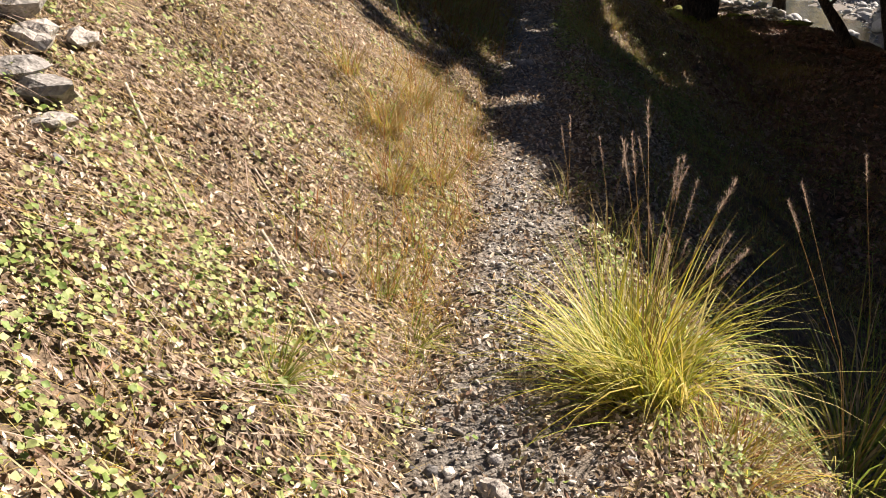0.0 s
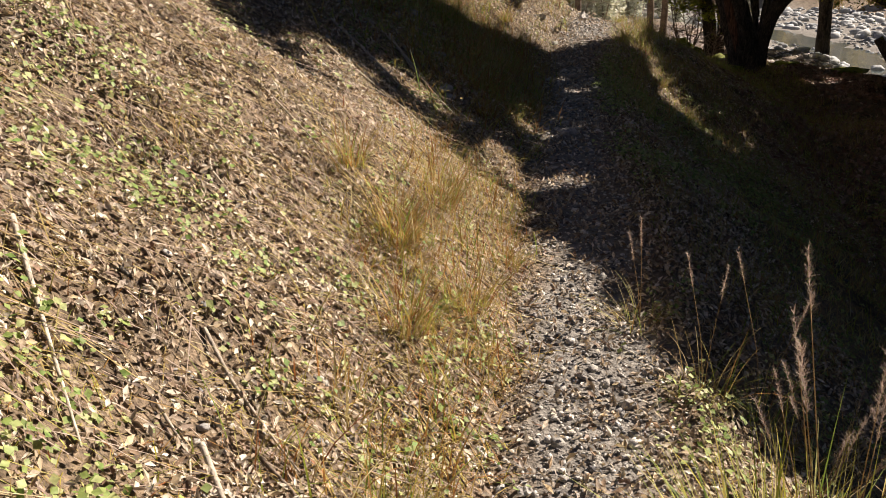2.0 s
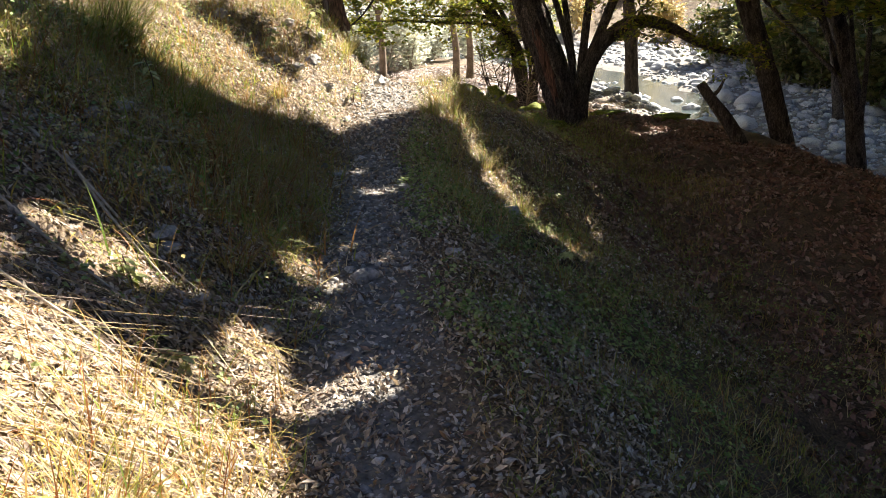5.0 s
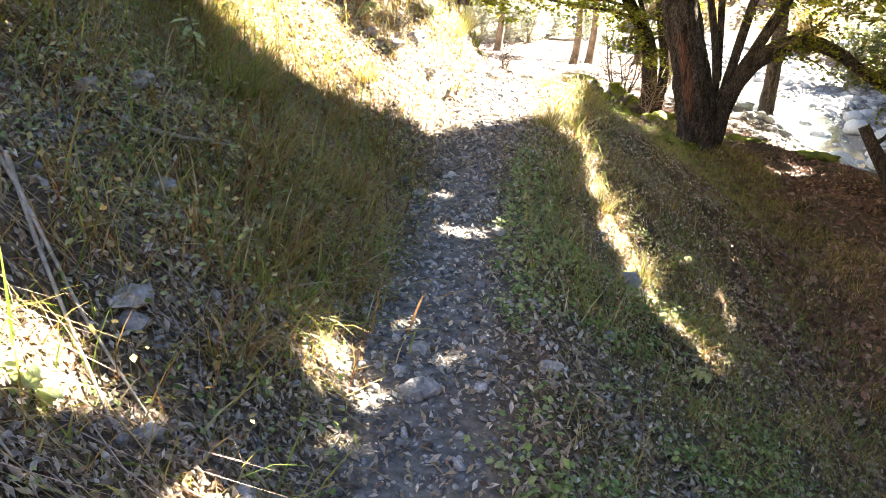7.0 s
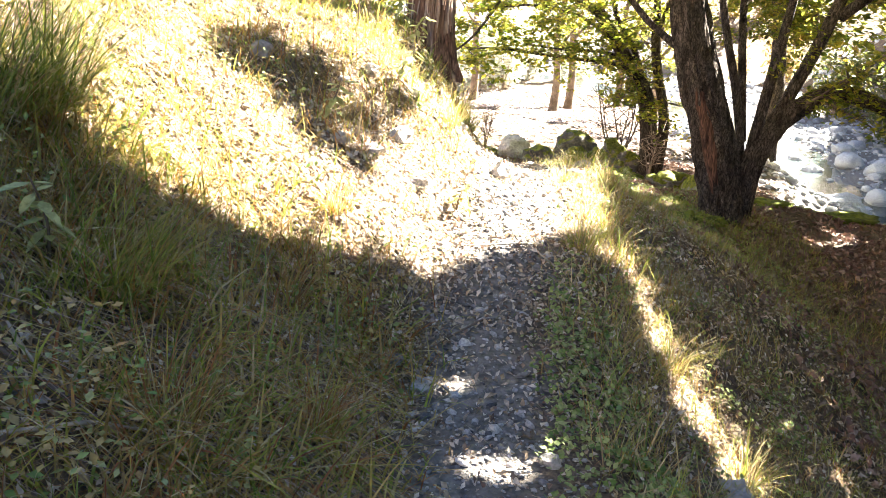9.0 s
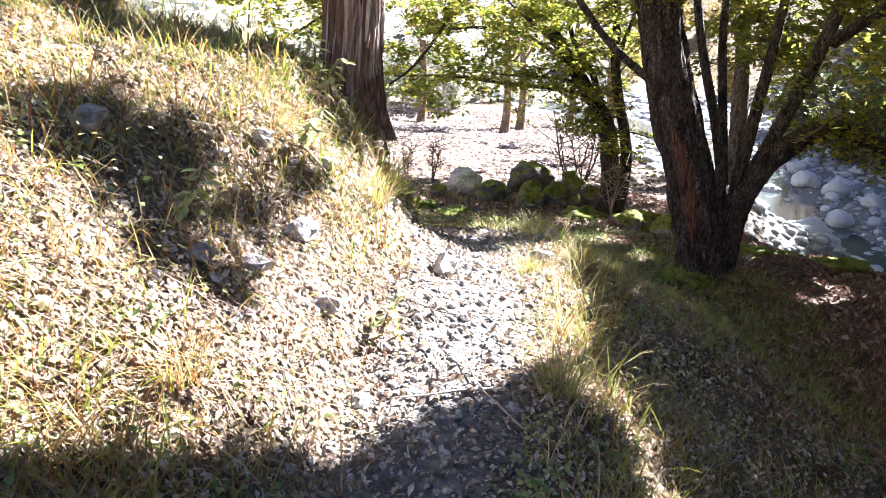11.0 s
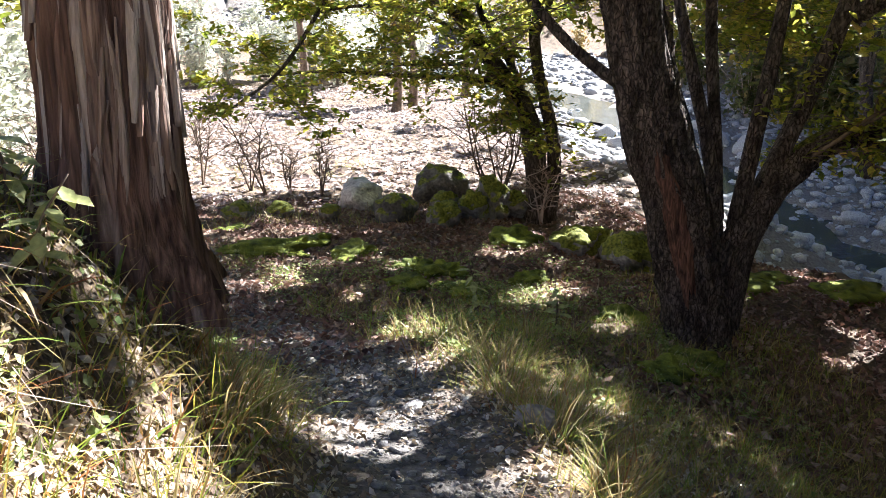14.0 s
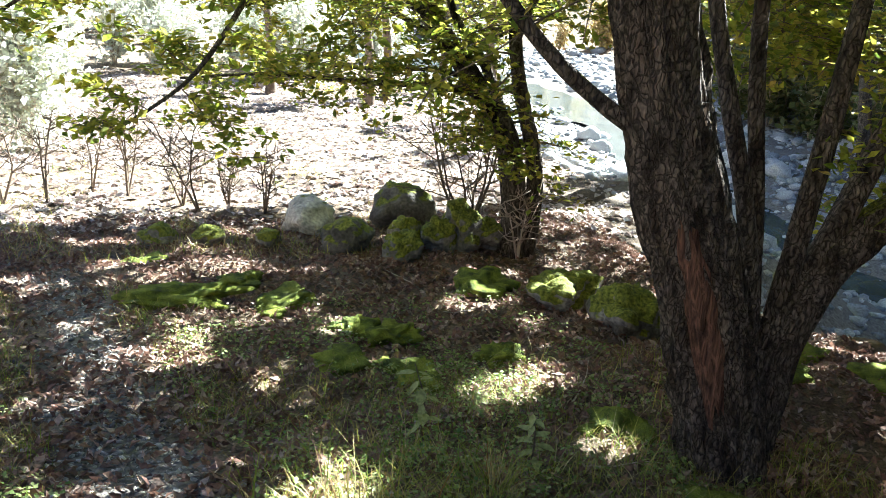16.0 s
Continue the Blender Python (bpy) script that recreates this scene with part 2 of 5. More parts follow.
def vnoise(x, y, size, seed=0):
    """Smooth noise of -1 to 1 with patches of the given size."""
    u, v = np.asarray(x, float) / size, np.asarray(y, float) / size
    ix, iy = np.floor(u), np.floor(v)
    fx, fy = u - ix, v - iy
    fx, fy = fx * fx * (3 - 2 * fx), fy * fy * (3 - 2 * fy)
    a, b = lattice(ix, iy, seed), lattice(ix + 1, iy, seed)
    c, d = lattice(ix, iy + 1, seed), lattice(ix + 1, iy + 1, seed)
    return 2 * ((a * (1 - fx) + b * fx) * (1 - fy) + (c * (1 - fx) + d * fx) * fy) - 1


TRAIL_Y = (-30, -4, 0, 2.8, 4.2, 7.7, 9.9, 12.1, 13.2, 14.6, 16.2, 17.5, 19.5, 22.0, 26.0, 40.0, 70.0)
TRAIL_X = (0.0, 0.1, 0.12, 0.2, 0.40, 0.72, 0.92, 1.40, 1.70, 1.70, 1.35, 1.12, 0.72, -0.2, -2.5, -9.0, -20.0)
TRAIL_Z = (0.5, 0.0, -0.1, -0.17, -0.2, 0.03, 0.09, 0.43, 0.30, -0.05, -0.52, -0.79, -1.02, -1.25, -1.65, -2.75, -3.2)
ROUND_Y = np.arange(-30, 70, 0.1)
KERNEL = np.exp(-np.linspace(-2, 2, 15) ** 2)
KERNEL /= KERNEL.sum()


def soften(values):
    fine = np.interp(ROUND_Y, TRAIL_Y, values)
    return np.convolve(np.pad(fine, 7, mode="edge"), KERNEL, mode="valid")


FINE_X, FINE_Z = soften(TRAIL_X), soften(TRAIL_Z)


def trail_x(y):
    return np.interp(y, ROUND_Y, FINE_X)


def stream_x(y):
    return 15.5 + 0.05 * (y - 24) + 1.6 * np.sin(y * 0.16 + 0.6) - 0.006 * np.clip(y - 30, 0, 60) ** 2


def base_height(x, y):
    """The ground without its small bumps."""
    x, y = np.asarray(x, float), np.asarray(y, float)
    d = x - trail_x(y)
    z = np.interp(y, ROUND_Y, FINE_Z)
    # the cut bank above the trail, which ends past the big leaning trunk
    up = np.clip(-d - 0.33, 0, None)
    rise = 0.80 * up - 0.045 * np.clip(up, 0, 4) ** 2
    spur = 1 - smooth(13.3, 16.0, y + 0.8 * np.clip(-d - 1, 0, 6))
    z = z + rise * spur + 0.03 * up * (1 - spur)
    # the slope below the trail
    down = np.clip(d - 0.42, 0, None)
    steep = 0.50 * np.minimum(down, 0.8) + 0.62 * np.clip(down - 0.8, 0, 1.6) + 0.05 * np.clip(down - 2.4, 0, 3.3) + 1.1 * np.clip(down - 5.7, 0, 3)
    gentle = 0.05 * np.minimum(down, 3.0) + 0.08 * np.clip(down - 3.0, 0, 2.7) + 1.0 * np.clip(down - 5.7, 0, 4)
    shelf = smooth(13.0, 17.0, y)
    wide = smooth(17.5, 24.0, y)
    far_gentle = 0.015 * np.minimum(down, 14.0) + 0.45 * np.clip(x - stream_x(y) + 5.5, 0, 6)
    drop = steep * (1 - shelf) + gentle * shelf * (1 - wide) + far_gentle * shelf * wide
    z = z - drop
    # the mound on which the peeling trunk stands
    z = z + 0.28 * np.exp(-((x - 0.55) ** 2 / 0.5 + (y - 12.3) ** 2 / 0.9))
    z = z + 0.30 * np.exp(-((x - 0.72) ** 2 / 0.20 + (y - 12.95) ** 2 / 0.40))
    # the hollow worn into the bank
    z = z - 0.16 * np.exp(-((x - 0.30) / 0.26) ** 2 - ((y - 11.55) / 0.22) ** 2)
    bed = -4.15 + 0.012 * (y - 24)
    side = np.abs(x - stream_x(y))
    bed = bed - 0.22 * (1 - smooth(0.6, 1.9, side))
    z = np.where(x > 3, np.maximum(z, bed), z)
    # valley sides; the right one is raised out of view to shade the stream, not the terrace
    z = z + 1.4 * np.clip(x - 22.5 - 0.08 * np.clip(y - 10, 0, 60), 0, 45) * (1 - 0.8 * smooth(52, 64, y)) + 0.15 * np.clip(x - 45, 0, 90) + 0.45 * np.clip(y - 62, 0, 120)
    return z


def height(x, y):
    x, y = np.asarray(x, float), np.asarray(y, float)
    d = np.abs(x - trail_x(y))
    rough = 0.35 + 0.65 * smooth(0.25, 0.7, d)
    z = base_height(x, y)
    z = z + rough * (0.07 * vnoise(x, y, 1.1, 1) + 0.045 * vnoise(x, y, 0.43, 2) + 0.022 * vnoise(x, y, 0.19, 3))
    return z + 0.007 * vnoise(x, y, 0.075, 4) + 0.10 * vnoise(x, y, 3.1, 5) * smooth(0.6, 2.5, d)


# ---- mesh tools ----
RNG = np.random.default_rng(7)


def to_mesh(name, verts, faces_flat, sizes, mats, index=None, smooth_faces=False):
    me = bpy.data.meshes.new(name)
    me.vertices.add(len(verts))
    me.vertices.foreach_set("co", np.asarray(verts, np.float32).ravel())
    sizes = np.asarray(sizes, np.int32)
    me.loops.add(int(sizes.sum()))
    me.loops.foreach_set("vertex_index", np.asarray(faces_flat, np.int32))
    me.polygons.add(len(sizes))
    me.polygons.foreach_set("loop_start", np.r_[0, np.cumsum(sizes)[:-1]].astype(np.int32))
    for m in mats:
        me.materials.append(m)
    if index is not None:
        me.polygons.foreach_set("material_index", np.asarray(index, np.int32))
    if smooth_faces:
        me.polygons.foreach_set("use_smooth", np.ones(len(sizes), bool))
    me.update(calc_edges=True)
    me.validate()
    return me


def merged(pieces):
    """Joins (verts, faces as an array of one width) pieces into flat arrays."""
    verts, flat, sizes, at = [], [], [], 0
    for v, f in pieces:
        f = np.asarray(f)
        verts.append(v)
        flat.append((f + at).ravel())
        sizes.append(np.full(len(f), f.shape[1]))
        at += len(v)
    return np.concatenate(verts), np.concatenate(flat), np.concatenate(sizes)


def part(name, mesh, parent=None, label="", at=None):
    ob = new(name, mesh)
    if at is not None:
        ob.matrix_basis = at
    if parent is not None:
        ob.parent = parent
    if label:
        ob["label"] = label
    return ob


def thing(name, place, label, category, group=""):
    ob = new(name)
    ob.empty_display_size = 0.1
    ob.location = place
    return tagged(ob, label, category, group)


def turns(yaw, tilt, spin):
    """Matrices that spin about z, tilt about x and then turn about z."""
    cy, sy, ct, st, cs, ss = np.cos(yaw), np.sin(yaw), np.cos(tilt), np.sin(tilt), np.cos(spin), np.sin(spin)
    m = np.empty((len(yaw), 3, 3))
    m[:, 0, 0], m[:, 0, 1], m[:, 0, 2] = cy * cs - sy * ct * ss, -cy * ss - sy * ct * cs, sy * st
    m[:, 1, 0], m[:, 1, 1], m[:, 1, 2] = sy * cs + cy * ct * ss, -sy * ss + cy * ct * cs, -cy * st
    m[:, 2, 0], m[:, 2, 1], m[:, 2, 2] = st * ss, st * cs, ct
    return m


def strewn(verts, faces, places, mats, size):
    """Many turned and scaled copies of a small shape, as one vertex and face array."""
    n, k = len(places), len(verts)
    size = np.asarray(size, float)
    size = size[:, None] * np.ones(3) if size.ndim == 1 else size
    v = np.einsum("nij,nkj->nki", mats, verts[None] * size[:, None]) + places[:, None]
    f = faces[None] + (np.arange(n) * k)[:, None, None]
    return v.reshape(-1, 3), f.reshape(-1, faces.shape[1])


LEAF_V = np.array([(0, -0.5, 0.02), (0.28, -0.18, 0.07), (0.24, 0.2, 0.05), (0, 0.55, -0.03), (-0.24, 0.2, 0.07), (-0.28, -0.18, 0.05), (0, 0.0, -0.03)])
LEAF_F = np.array([(0, 1, 6), (1, 2, 6), (2, 3, 6), (3, 4, 6), (4, 5, 6), (5, 0, 6)])
SMALL_V = np.array([(0, -0.5, 0.0), (0.27, 0.0, 0.06), (0, 0.5, -0.04), (-0.27, 0.0, 0.06)])
SMALL_F = np.array([(0, 1, 2), (0, 2, 3)])
CURL_V = np.array([(0, -0.5, 0.10), (0.30, -0.05, 0.16), (0.02, 0.5, 0.02), (-0.26, 0.05, 0.20), (0.03, 0.0, -0.02)])
CURL_F = np.array([(0, 1, 4), (1, 2, 4), (2, 3, 4), (3, 0, 4)])


def pebble(seed, rings=1):
    bm = bmesh.new()
    bmesh.ops.create_icosphere(bm, subdivisions=rings, radius=0.5)
    r = random.Random(seed)
    for v in bm.verts:
        v.co *= 1 + r.uniform(-0.2, 0.2)
        v.co.z *= 0.62
    v, f = np.array([v.co[:] for v in bm.verts]), np.array([[w.index for w in p.verts] for p in bm.faces])
    bm.free()
    return v, f


def blades(places, length, width, yaw, lean, curl, steps=3):
    """Tapered blades of grass that bend over: base places, and arrays for the rest."""
    n = len(places)
    s = np.linspace(0, 1, steps + 1)
    angle = lean[:, None] + curl[:, None] * s[None]
    out = np.cumsum(np.c_[np.zeros(n), np.sin(angle[:, 1:])], 1) / steps * length[:, None]
    up = np.cumsum(np.c_[np.zeros(n), np.cos(angle[:, 1:])], 1) / steps * length[:, None]
    dx, dy = np.cos(yaw)[:, None], np.sin(yaw)[:, None]
    mid = np.stack([places[:, None, 0] + out * dx, places[:, None, 1] + out * dy, places[:, None, 2] + up], -1)
    half = width[:, None] * (1 - s[None] ** 1.6) * 0.5
    side = np.stack([-dy * half, dx * half, 0 * half], -1)
    rows = np.stack([mid[:, :-1] - side[:, :-1], mid[:, :-1] + side[:, :-1]], 2).reshape(n, 2 * steps, 3)
    v = np.concatenate([rows, mid[:, -1:]], 1)
    k = 2 * steps + 1
    f = [(2 * i, 2 * i + 1, 2 * i + 3, 2 * i + 2) for i in range(steps - 1)]
    tri = [(2 * steps - 2, 2 * steps - 1, 2 * steps)]
    base = (np.arange(n) * k)[:, None, None]
    v = v.reshape(-1, 3)
    quads = (np.array(f)[None] + base).reshape(-1, 4)
    tris = (np.array(tri)[None] + base).reshape(-1, 3)
    return v, quads, tris


def blade_mesh(name, groups):
    """One mesh from (blades(...), material) pairs."""
    verts, flat, sizes, index, mats, at = [], [], [], [], [], 0
    for n, ((v, q, t), m) in enumerate(groups):
        verts.append(v)
        flat += [(q + at).ravel(), (t + at).ravel()]
        sizes += [np.full(len(q), 4), np.full(len(t), 3)]
        index.append(np.full(len(q) + len(t), n))
        mats.append(m)
        at += len(v)
    return to_mesh(name, np.concatenate(verts), np.concatenate(flat), np.concatenate(sizes), mats, np.concatenate(index))


def curve(points, n):
    """n points along a smooth line through a few."""
    p = np.asarray(points, float)
    s = np.r_[0, np.cumsum(np.linalg.norm(np.diff(p, axis=0), axis=1))]
    fine = np.stack([np.interp(np.linspace(0, s[-1], n), s, p[:, k]) for k in range(3)], 1)
    w = max(1, n // (2 * len(p)))
    if w > 1:
        pad = np.concatenate([fine[:1] - (fine[1:w + 1] - fine[:1])[::-1], fine, fine[-1:] + (fine[-1:] - fine[-w - 1:-1])[::-1]])
        kern = np.ones(2 * w + 1) / (2 * w + 1)
        fine = np.stack([np.convolve(pad[:, k], kern, mode="valid") for k in range(3)], 1)
    return fine


def tube(line, radii, sides=8, ridges=0.0, seed=0, flare=0.0):
    """A round limb along a line; ridges: how far lengthwise bark ridges stand out, as a share of the radius."""
    line, radii = np.asarray(line, float), np.asarray(radii, float)
    n = len(line)
    ahead = np.gradient(line, axis=0)
    ahead /= np.linalg.norm(ahead, axis=1, keepdims=True) + 1e-9
    ref = np.array((1.0, 0, 0)) if abs(ahead[0][0]) < 0.8 else np.array((0, 1.0, 0))
    a = np.cross(ahead, ref)
    a /= np.linalg.norm(a, axis=1, keepdims=True)
    b = np.cross(ahead, a)
    th = np.linspace(0, 2 * np.pi, sides, endpoint=False)
    r = radii[:, None] * np.ones(sides)
    along = np.r_[0, np.cumsum(np.linalg.norm(np.diff(line, axis=0), axis=1))][:, None] * np.ones(sides)
    if ridges:
        wave = th[None] * np.ones((n, 1))
        wobble = vnoise(wave * 2, along, 0.5, seed + 9) * 0.25
        cuts = sum(np.abs(vnoise(np.cos(wave + wobble) * k, np.sin(wave + wobble) * k + along * 0.45 * (1 + j), 0.55, seed + j)) for j, k in enumerate((4.5, 9.0)))
        r = r * (1 + ridges * (cuts - 0.7) + 0.05 * vnoise(np.cos(wave), np.sin(wave) + along * 1.2, 0.8, seed + 5))
    if flare:
        root = np.clip(1 - along / 0.55, 0, 1) ** 2
        r = r * (1 + flare * root * (0.6 + 0.6 * np.cos(th * 5 + seed)[None] ** 2))
    v = line[:, None] + a[:, None] * (np.cos(th)[None, :, None] * r[..., None]) + b[:, None] * (np.sin(th)[None, :, None] * r[..., None])
    v = v.reshape(-1, 3)
    i, j = np.meshgrid(np.arange(n - 1), np.arange(sides), indexing="ij")
    k = (j + 1) % sides
    f = np.stack([i * sides + j, i * sides + k, (i + 1) * sides + k, (i + 1) * sides + j], -1).reshape(-1, 4)
    cap = np.stack([np.full(sides // 2 - 1, (n - 1) * sides), (n - 1) * sides + np.arange(1, sides - 1, 2)[: sides // 2 - 1],
                    (n - 1) * sides + np.arange(2, sides, 2)[: sides // 2 - 1], (n - 1) * sides + (np.arange(3, sides + 1, 2)[: sides // 2 - 1] % sides)], -1)
    return v, np.concatenate([f, cap])


def tube_mesh(name, tubes, m):
    v, flat, sizes = merged(tubes)
    return to_mesh(name, v, flat, sizes, [m], smooth_faces=True)


def on_ground(x, y, lift=0.0):
    x, y = np.asarray(x, float), np.asarray(y, float)
    return np.stack([x, y, height(x, y) + lift], -1)


# ---- ground and stream ----
def axis(parts):
    return np.unique(np.concatenate([np.arange(a, b, s) for a, b, s in parts] + [[parts[-1][1]]]).round(4))


def build_ground():
    xs = axis([(-420, -60, 40), (-60, -12, 4), (-12, -3.2, 0.6), (-3.2, 4.4, 0.07), (4.4, 9, 0.2), (9, 30, 0.6), (30, 80, 5), (80, 420, 40)])
    ys = axis([(-420, -40, 40), (-40, -6, 3), (-6, 0.4, 0.35), (0.4, 21, 0.07), (21, 30, 0.2), (30, 70, 1), (70, 140, 6), (140, 620, 40)])
    x, y = np.meshgrid(xs, ys)
    z = height(x, y)
    v = np.stack([x, y, z], -1).reshape(-1, 3)
    i, j = np.meshgrid(np.arange(len(ys) - 1), np.arange(len(xs) - 1), indexing="ij")
    w = len(xs)
    f = np.stack([i * w + j, i * w + j + 1, (i + 1) * w + j + 1, (i + 1) * w + j], -1).reshape(-1, 4)
    me = to_mesh("ground", v, f.ravel(), np.full(len(f), 4), [M_SOIL], smooth_faces=True)
    edge = np.abs(x - trail_x(y)) + 0.16 * vnoise(x, y, 0.35, 21) + 0.1 * vnoise(x, y, 0.13, 22)
    trail = (1 - smooth(0.1, 0.42, edge)) * (1 - smooth(18, 21, y) * 0.6)
    bed = smooth(-0.5, 0.8, x - stream_x(y) + 6.0) * (1 - smooth(10, 14, x - stream_x(y)))
    at = me.attributes.new("trail", "FLOAT", "POINT")
    at.data.foreach_set("value", np.maximum(trail, bed).ravel().astype(np.float32))
    tagged(new("ground", me), "brown hillside soil with a trodden grey gravel trail", "ground", kind="structure")

    yy = np.arange(4, 72, 0.8)
    half = 1.55 + 0.4 * np.sin(yy * 0.9) + 0.25 * np.sin(yy * 2.3)
    rows = [(stream_x(yy) + s * half, yy, -4.22 + 0.012 * (yy - 24)) for s in (-1, -0.33, 0.33, 1)]
    v = np.stack([np.stack(r, -1) for r in rows], 1).reshape(-1, 3)
    i, j = np.meshgrid(np.arange(len(yy) - 1), np.arange(3), indexing="ij")
    f = np.stack([i * 4 + j, i * 4 + j + 1, (i + 1) * 4 + j + 1, (i + 1) * 4 + j], -1).reshape(-1, 4)
    tagged(new("water", to_mesh("water", v, f.ravel(), np.full(len(f), 4), [M_WATER], smooth_faces=True)),
           "shallow clear stream water running between boulders", "stream", kind="structure")


build_ground()


# ---- where the canopy, mostly out of view, is cut to let the sun through ----
def spot(x, y, cx, cy, rx, ry):
    return 1 - smooth(0.55, 1.15, ((x - cx) / rx) ** 2 + ((y - cy) / ry) ** 2)


def open_to_sun(x, y):
    """How open the canopy is towards the sun over each place on the ground, 0 to 1."""
    grain = vnoise(x, y, 0.55, 31) * 0.75 + vnoise(x, y, 0.21, 32) * 0.4
    edge = np.interp(y, (0, 3.4, 4.6, 5.2, 5.8, 6.5, 6.8, 7.1), (2.0, 1.7, 0.72, 0.58, 0.42, 0.25, -0.2, -3.5))
    first = (1 - smooth(-0.05, 0.22, x - edge + 0.08 * grain)) * np.maximum(1 - smooth(5.7, 6.2, y), smooth(-0.25, 0.1, grain))
    band = smooth(9.98, 10.2, y - 0.72 * np.clip(x, 0, 3) + 0.5 * np.clip(x, -3, 0)) * (1 - smooth(11.15, 11.45, y - 0.88 * np.clip(x, 0, 3) + 0.12 * grain)) * (1 - smooth(0, 0.2, x - 1.85 - 0.22 * (y - 11.3)))
    upper = smooth(11.0, 11.3, y) * (1 - smooth(12.2, 12.8, y)) * (1 - smooth(-0.1, 0.2, x)) * smooth(-0.7, -0.3, grain)
    mound = np.maximum(spot(x, y, 0.95, 12.5, 0.8, 0.65), spot(x, y, 0.15, 12.2, 0.7, 0.45)) * smooth(-1.0, -0.5, grain)
    ridge = (1 - smooth(0.06, 0.30, np.abs(x - (2.13 - 0.2 * (y - 10.0))) + 0.1 * grain)) * smooth(-0.75, -0.15, grain) * smooth(8.5, 9.2, y) * (1 - smooth(11.8, 12.3, y))
    low = smooth(6.3, 6.6, y) * (1 - smooth(7.4, 8.0, y)) * (1 - smooth(0.0, 0.35, x)) * smooth(0.0, 0.3, vnoise(x, y, 0.3, 33) + 0.5 * vnoise(x, y, 0.13, 34))
    streak = vnoise(x * 0.788 - y * 0.616, (x * 0.616 + y * 0.788) * 0.16, 0.5, 36)
    terrace = smooth(21.2, 22.6, y - 0.4 * np.abs(x - 2)) * (1 - smooth(9, 11, x)) * smooth(-0.5, -0.2, streak)
    moss_patch = np.exp(-((x - 1.9) ** 2 / 1.2 + (y - 20.6) ** 2 / 1.2)) * 0.9
    river = smooth(8.4, 9.6, x) * smooth(13, 16, y) * 0.92
    late = smooth(11.8, 12.6, y)
    glade = np.maximum.reduce([spot(x, y, 2.75, 15.4, 0.95, 0.9), spot(x, y, 1.95, 14.3, 0.42, 0.75), spot(x, y, 2.75, 14.25, 0.35, 0.4), spot(x, y, 3.6, 15.75, 0.5, 0.4), spot(x, y, 3.75, 16.7, 0.5, 0.3),
                               late * (1 - smooth(12.9, 13.5, y)) * (1 - smooth(1.6, 1.95, x))])
    lit = np.maximum.reduce([spot(x, y, 5.6, 15.6, 0.55, 0.6), spot(x, y, 7.0, 17.3, 0.7, 0.7), spot(x, y, 6.2, 16.4, 0.3, 0.3), spot(x, y, 4.55, 21.8, 0.4, 0.35), spot(x, y, 0.75, 9.3, 0.5, 0.14), spot(x, y, 0.75, 8.75, 0.45, 0.2), spot(x, y, 0.6, 8.3, 0.3, 0.2)]) * smooth(-0.3, 0.05, grain)
    cut = 0.36 - 0.06 * late + 0.12 * smooth(13.8, 14.4, y) * (1 - smooth(1.3, 1.7, x)) * (1 - smooth(18.0, 18.8, y)) - 0.50 * glade - (0.16 + 0.03 * (1 - smooth(0.0, 0.5, x))) * smooth(5.6, 6.2, y) * (1 - smooth(10.0, 10.6, y)) * (1 - smooth(1.1, 1.4, x))
    fleck = smooth(cut, cut + 0.16, grain) * (1 - 0.97 * smooth(0.8, 1.3, x) * (1 - smooth(11, 12, y))) * (1 - 0.95 * smooth(1.95, 2.3, x) * (1 - smooth(13.6, 14.0, y))) * (1 - 0.9 * smooth(2.6, 3.4, x) * (1 - smooth(15, 17, y)) * (1 - glade))
    dark = np.exp(-((x - 0.28) / 0.3) ** 2 - ((y - 11.55) / 0.2) ** 2) + 0.9 * np.exp(-((x - 0.45) / 0.14) ** 2 - ((y - 11.12) / 0.07) ** 2) + 0.8 * np.exp(-((x + 0.75) / 0.4) ** 2 - ((y - 9.8) / 0.4) ** 2)
    return np.clip(np.maximum.reduce([first, band, upper, mound, ridge, low, terrace, moss_patch, river, fleck, lit]) - dark, 0, 1)


def thin_out(p, rng, tall=False):
    """Which of the leaves at p remain, so that the sun comes through where the canopy is open."""
    down = np.array(SUN)
    g = p.copy()
    for _ in range(4):
        drop = (p[:, 2] - height(g[:, 0], g[:, 1]) - 0.04) / down[2]
        g = p - down * drop[:, None]
    keep = rng.random(len(p)) > open_to_sun(g[:, 0], g[:, 1]) * 1.03
    if tall:
        # gaps cut into the unseen high canopy, so that the sun reaches the lower trees
        for x, y, z, wide in ((2.2, 19.8, 1.3, 2.0), (3.7, 20.6, 1.4, 1.6), (0.8, 19.0, 1.2, 1.5), (3.2, 15.8, 2.4, 1.8), (5.3, 15.6, 2.4, 1.4)):
            d = p - np.array((x, y, z))
            s = d @ down
            gap = np.linalg.norm(d - s[:, None] * down, axis=1)
            keep &= ~((s > wide) & (rng.random(len(p)) < 0.9 * (1 - smooth(0.75 * wide, wide, gap))))
    return keep


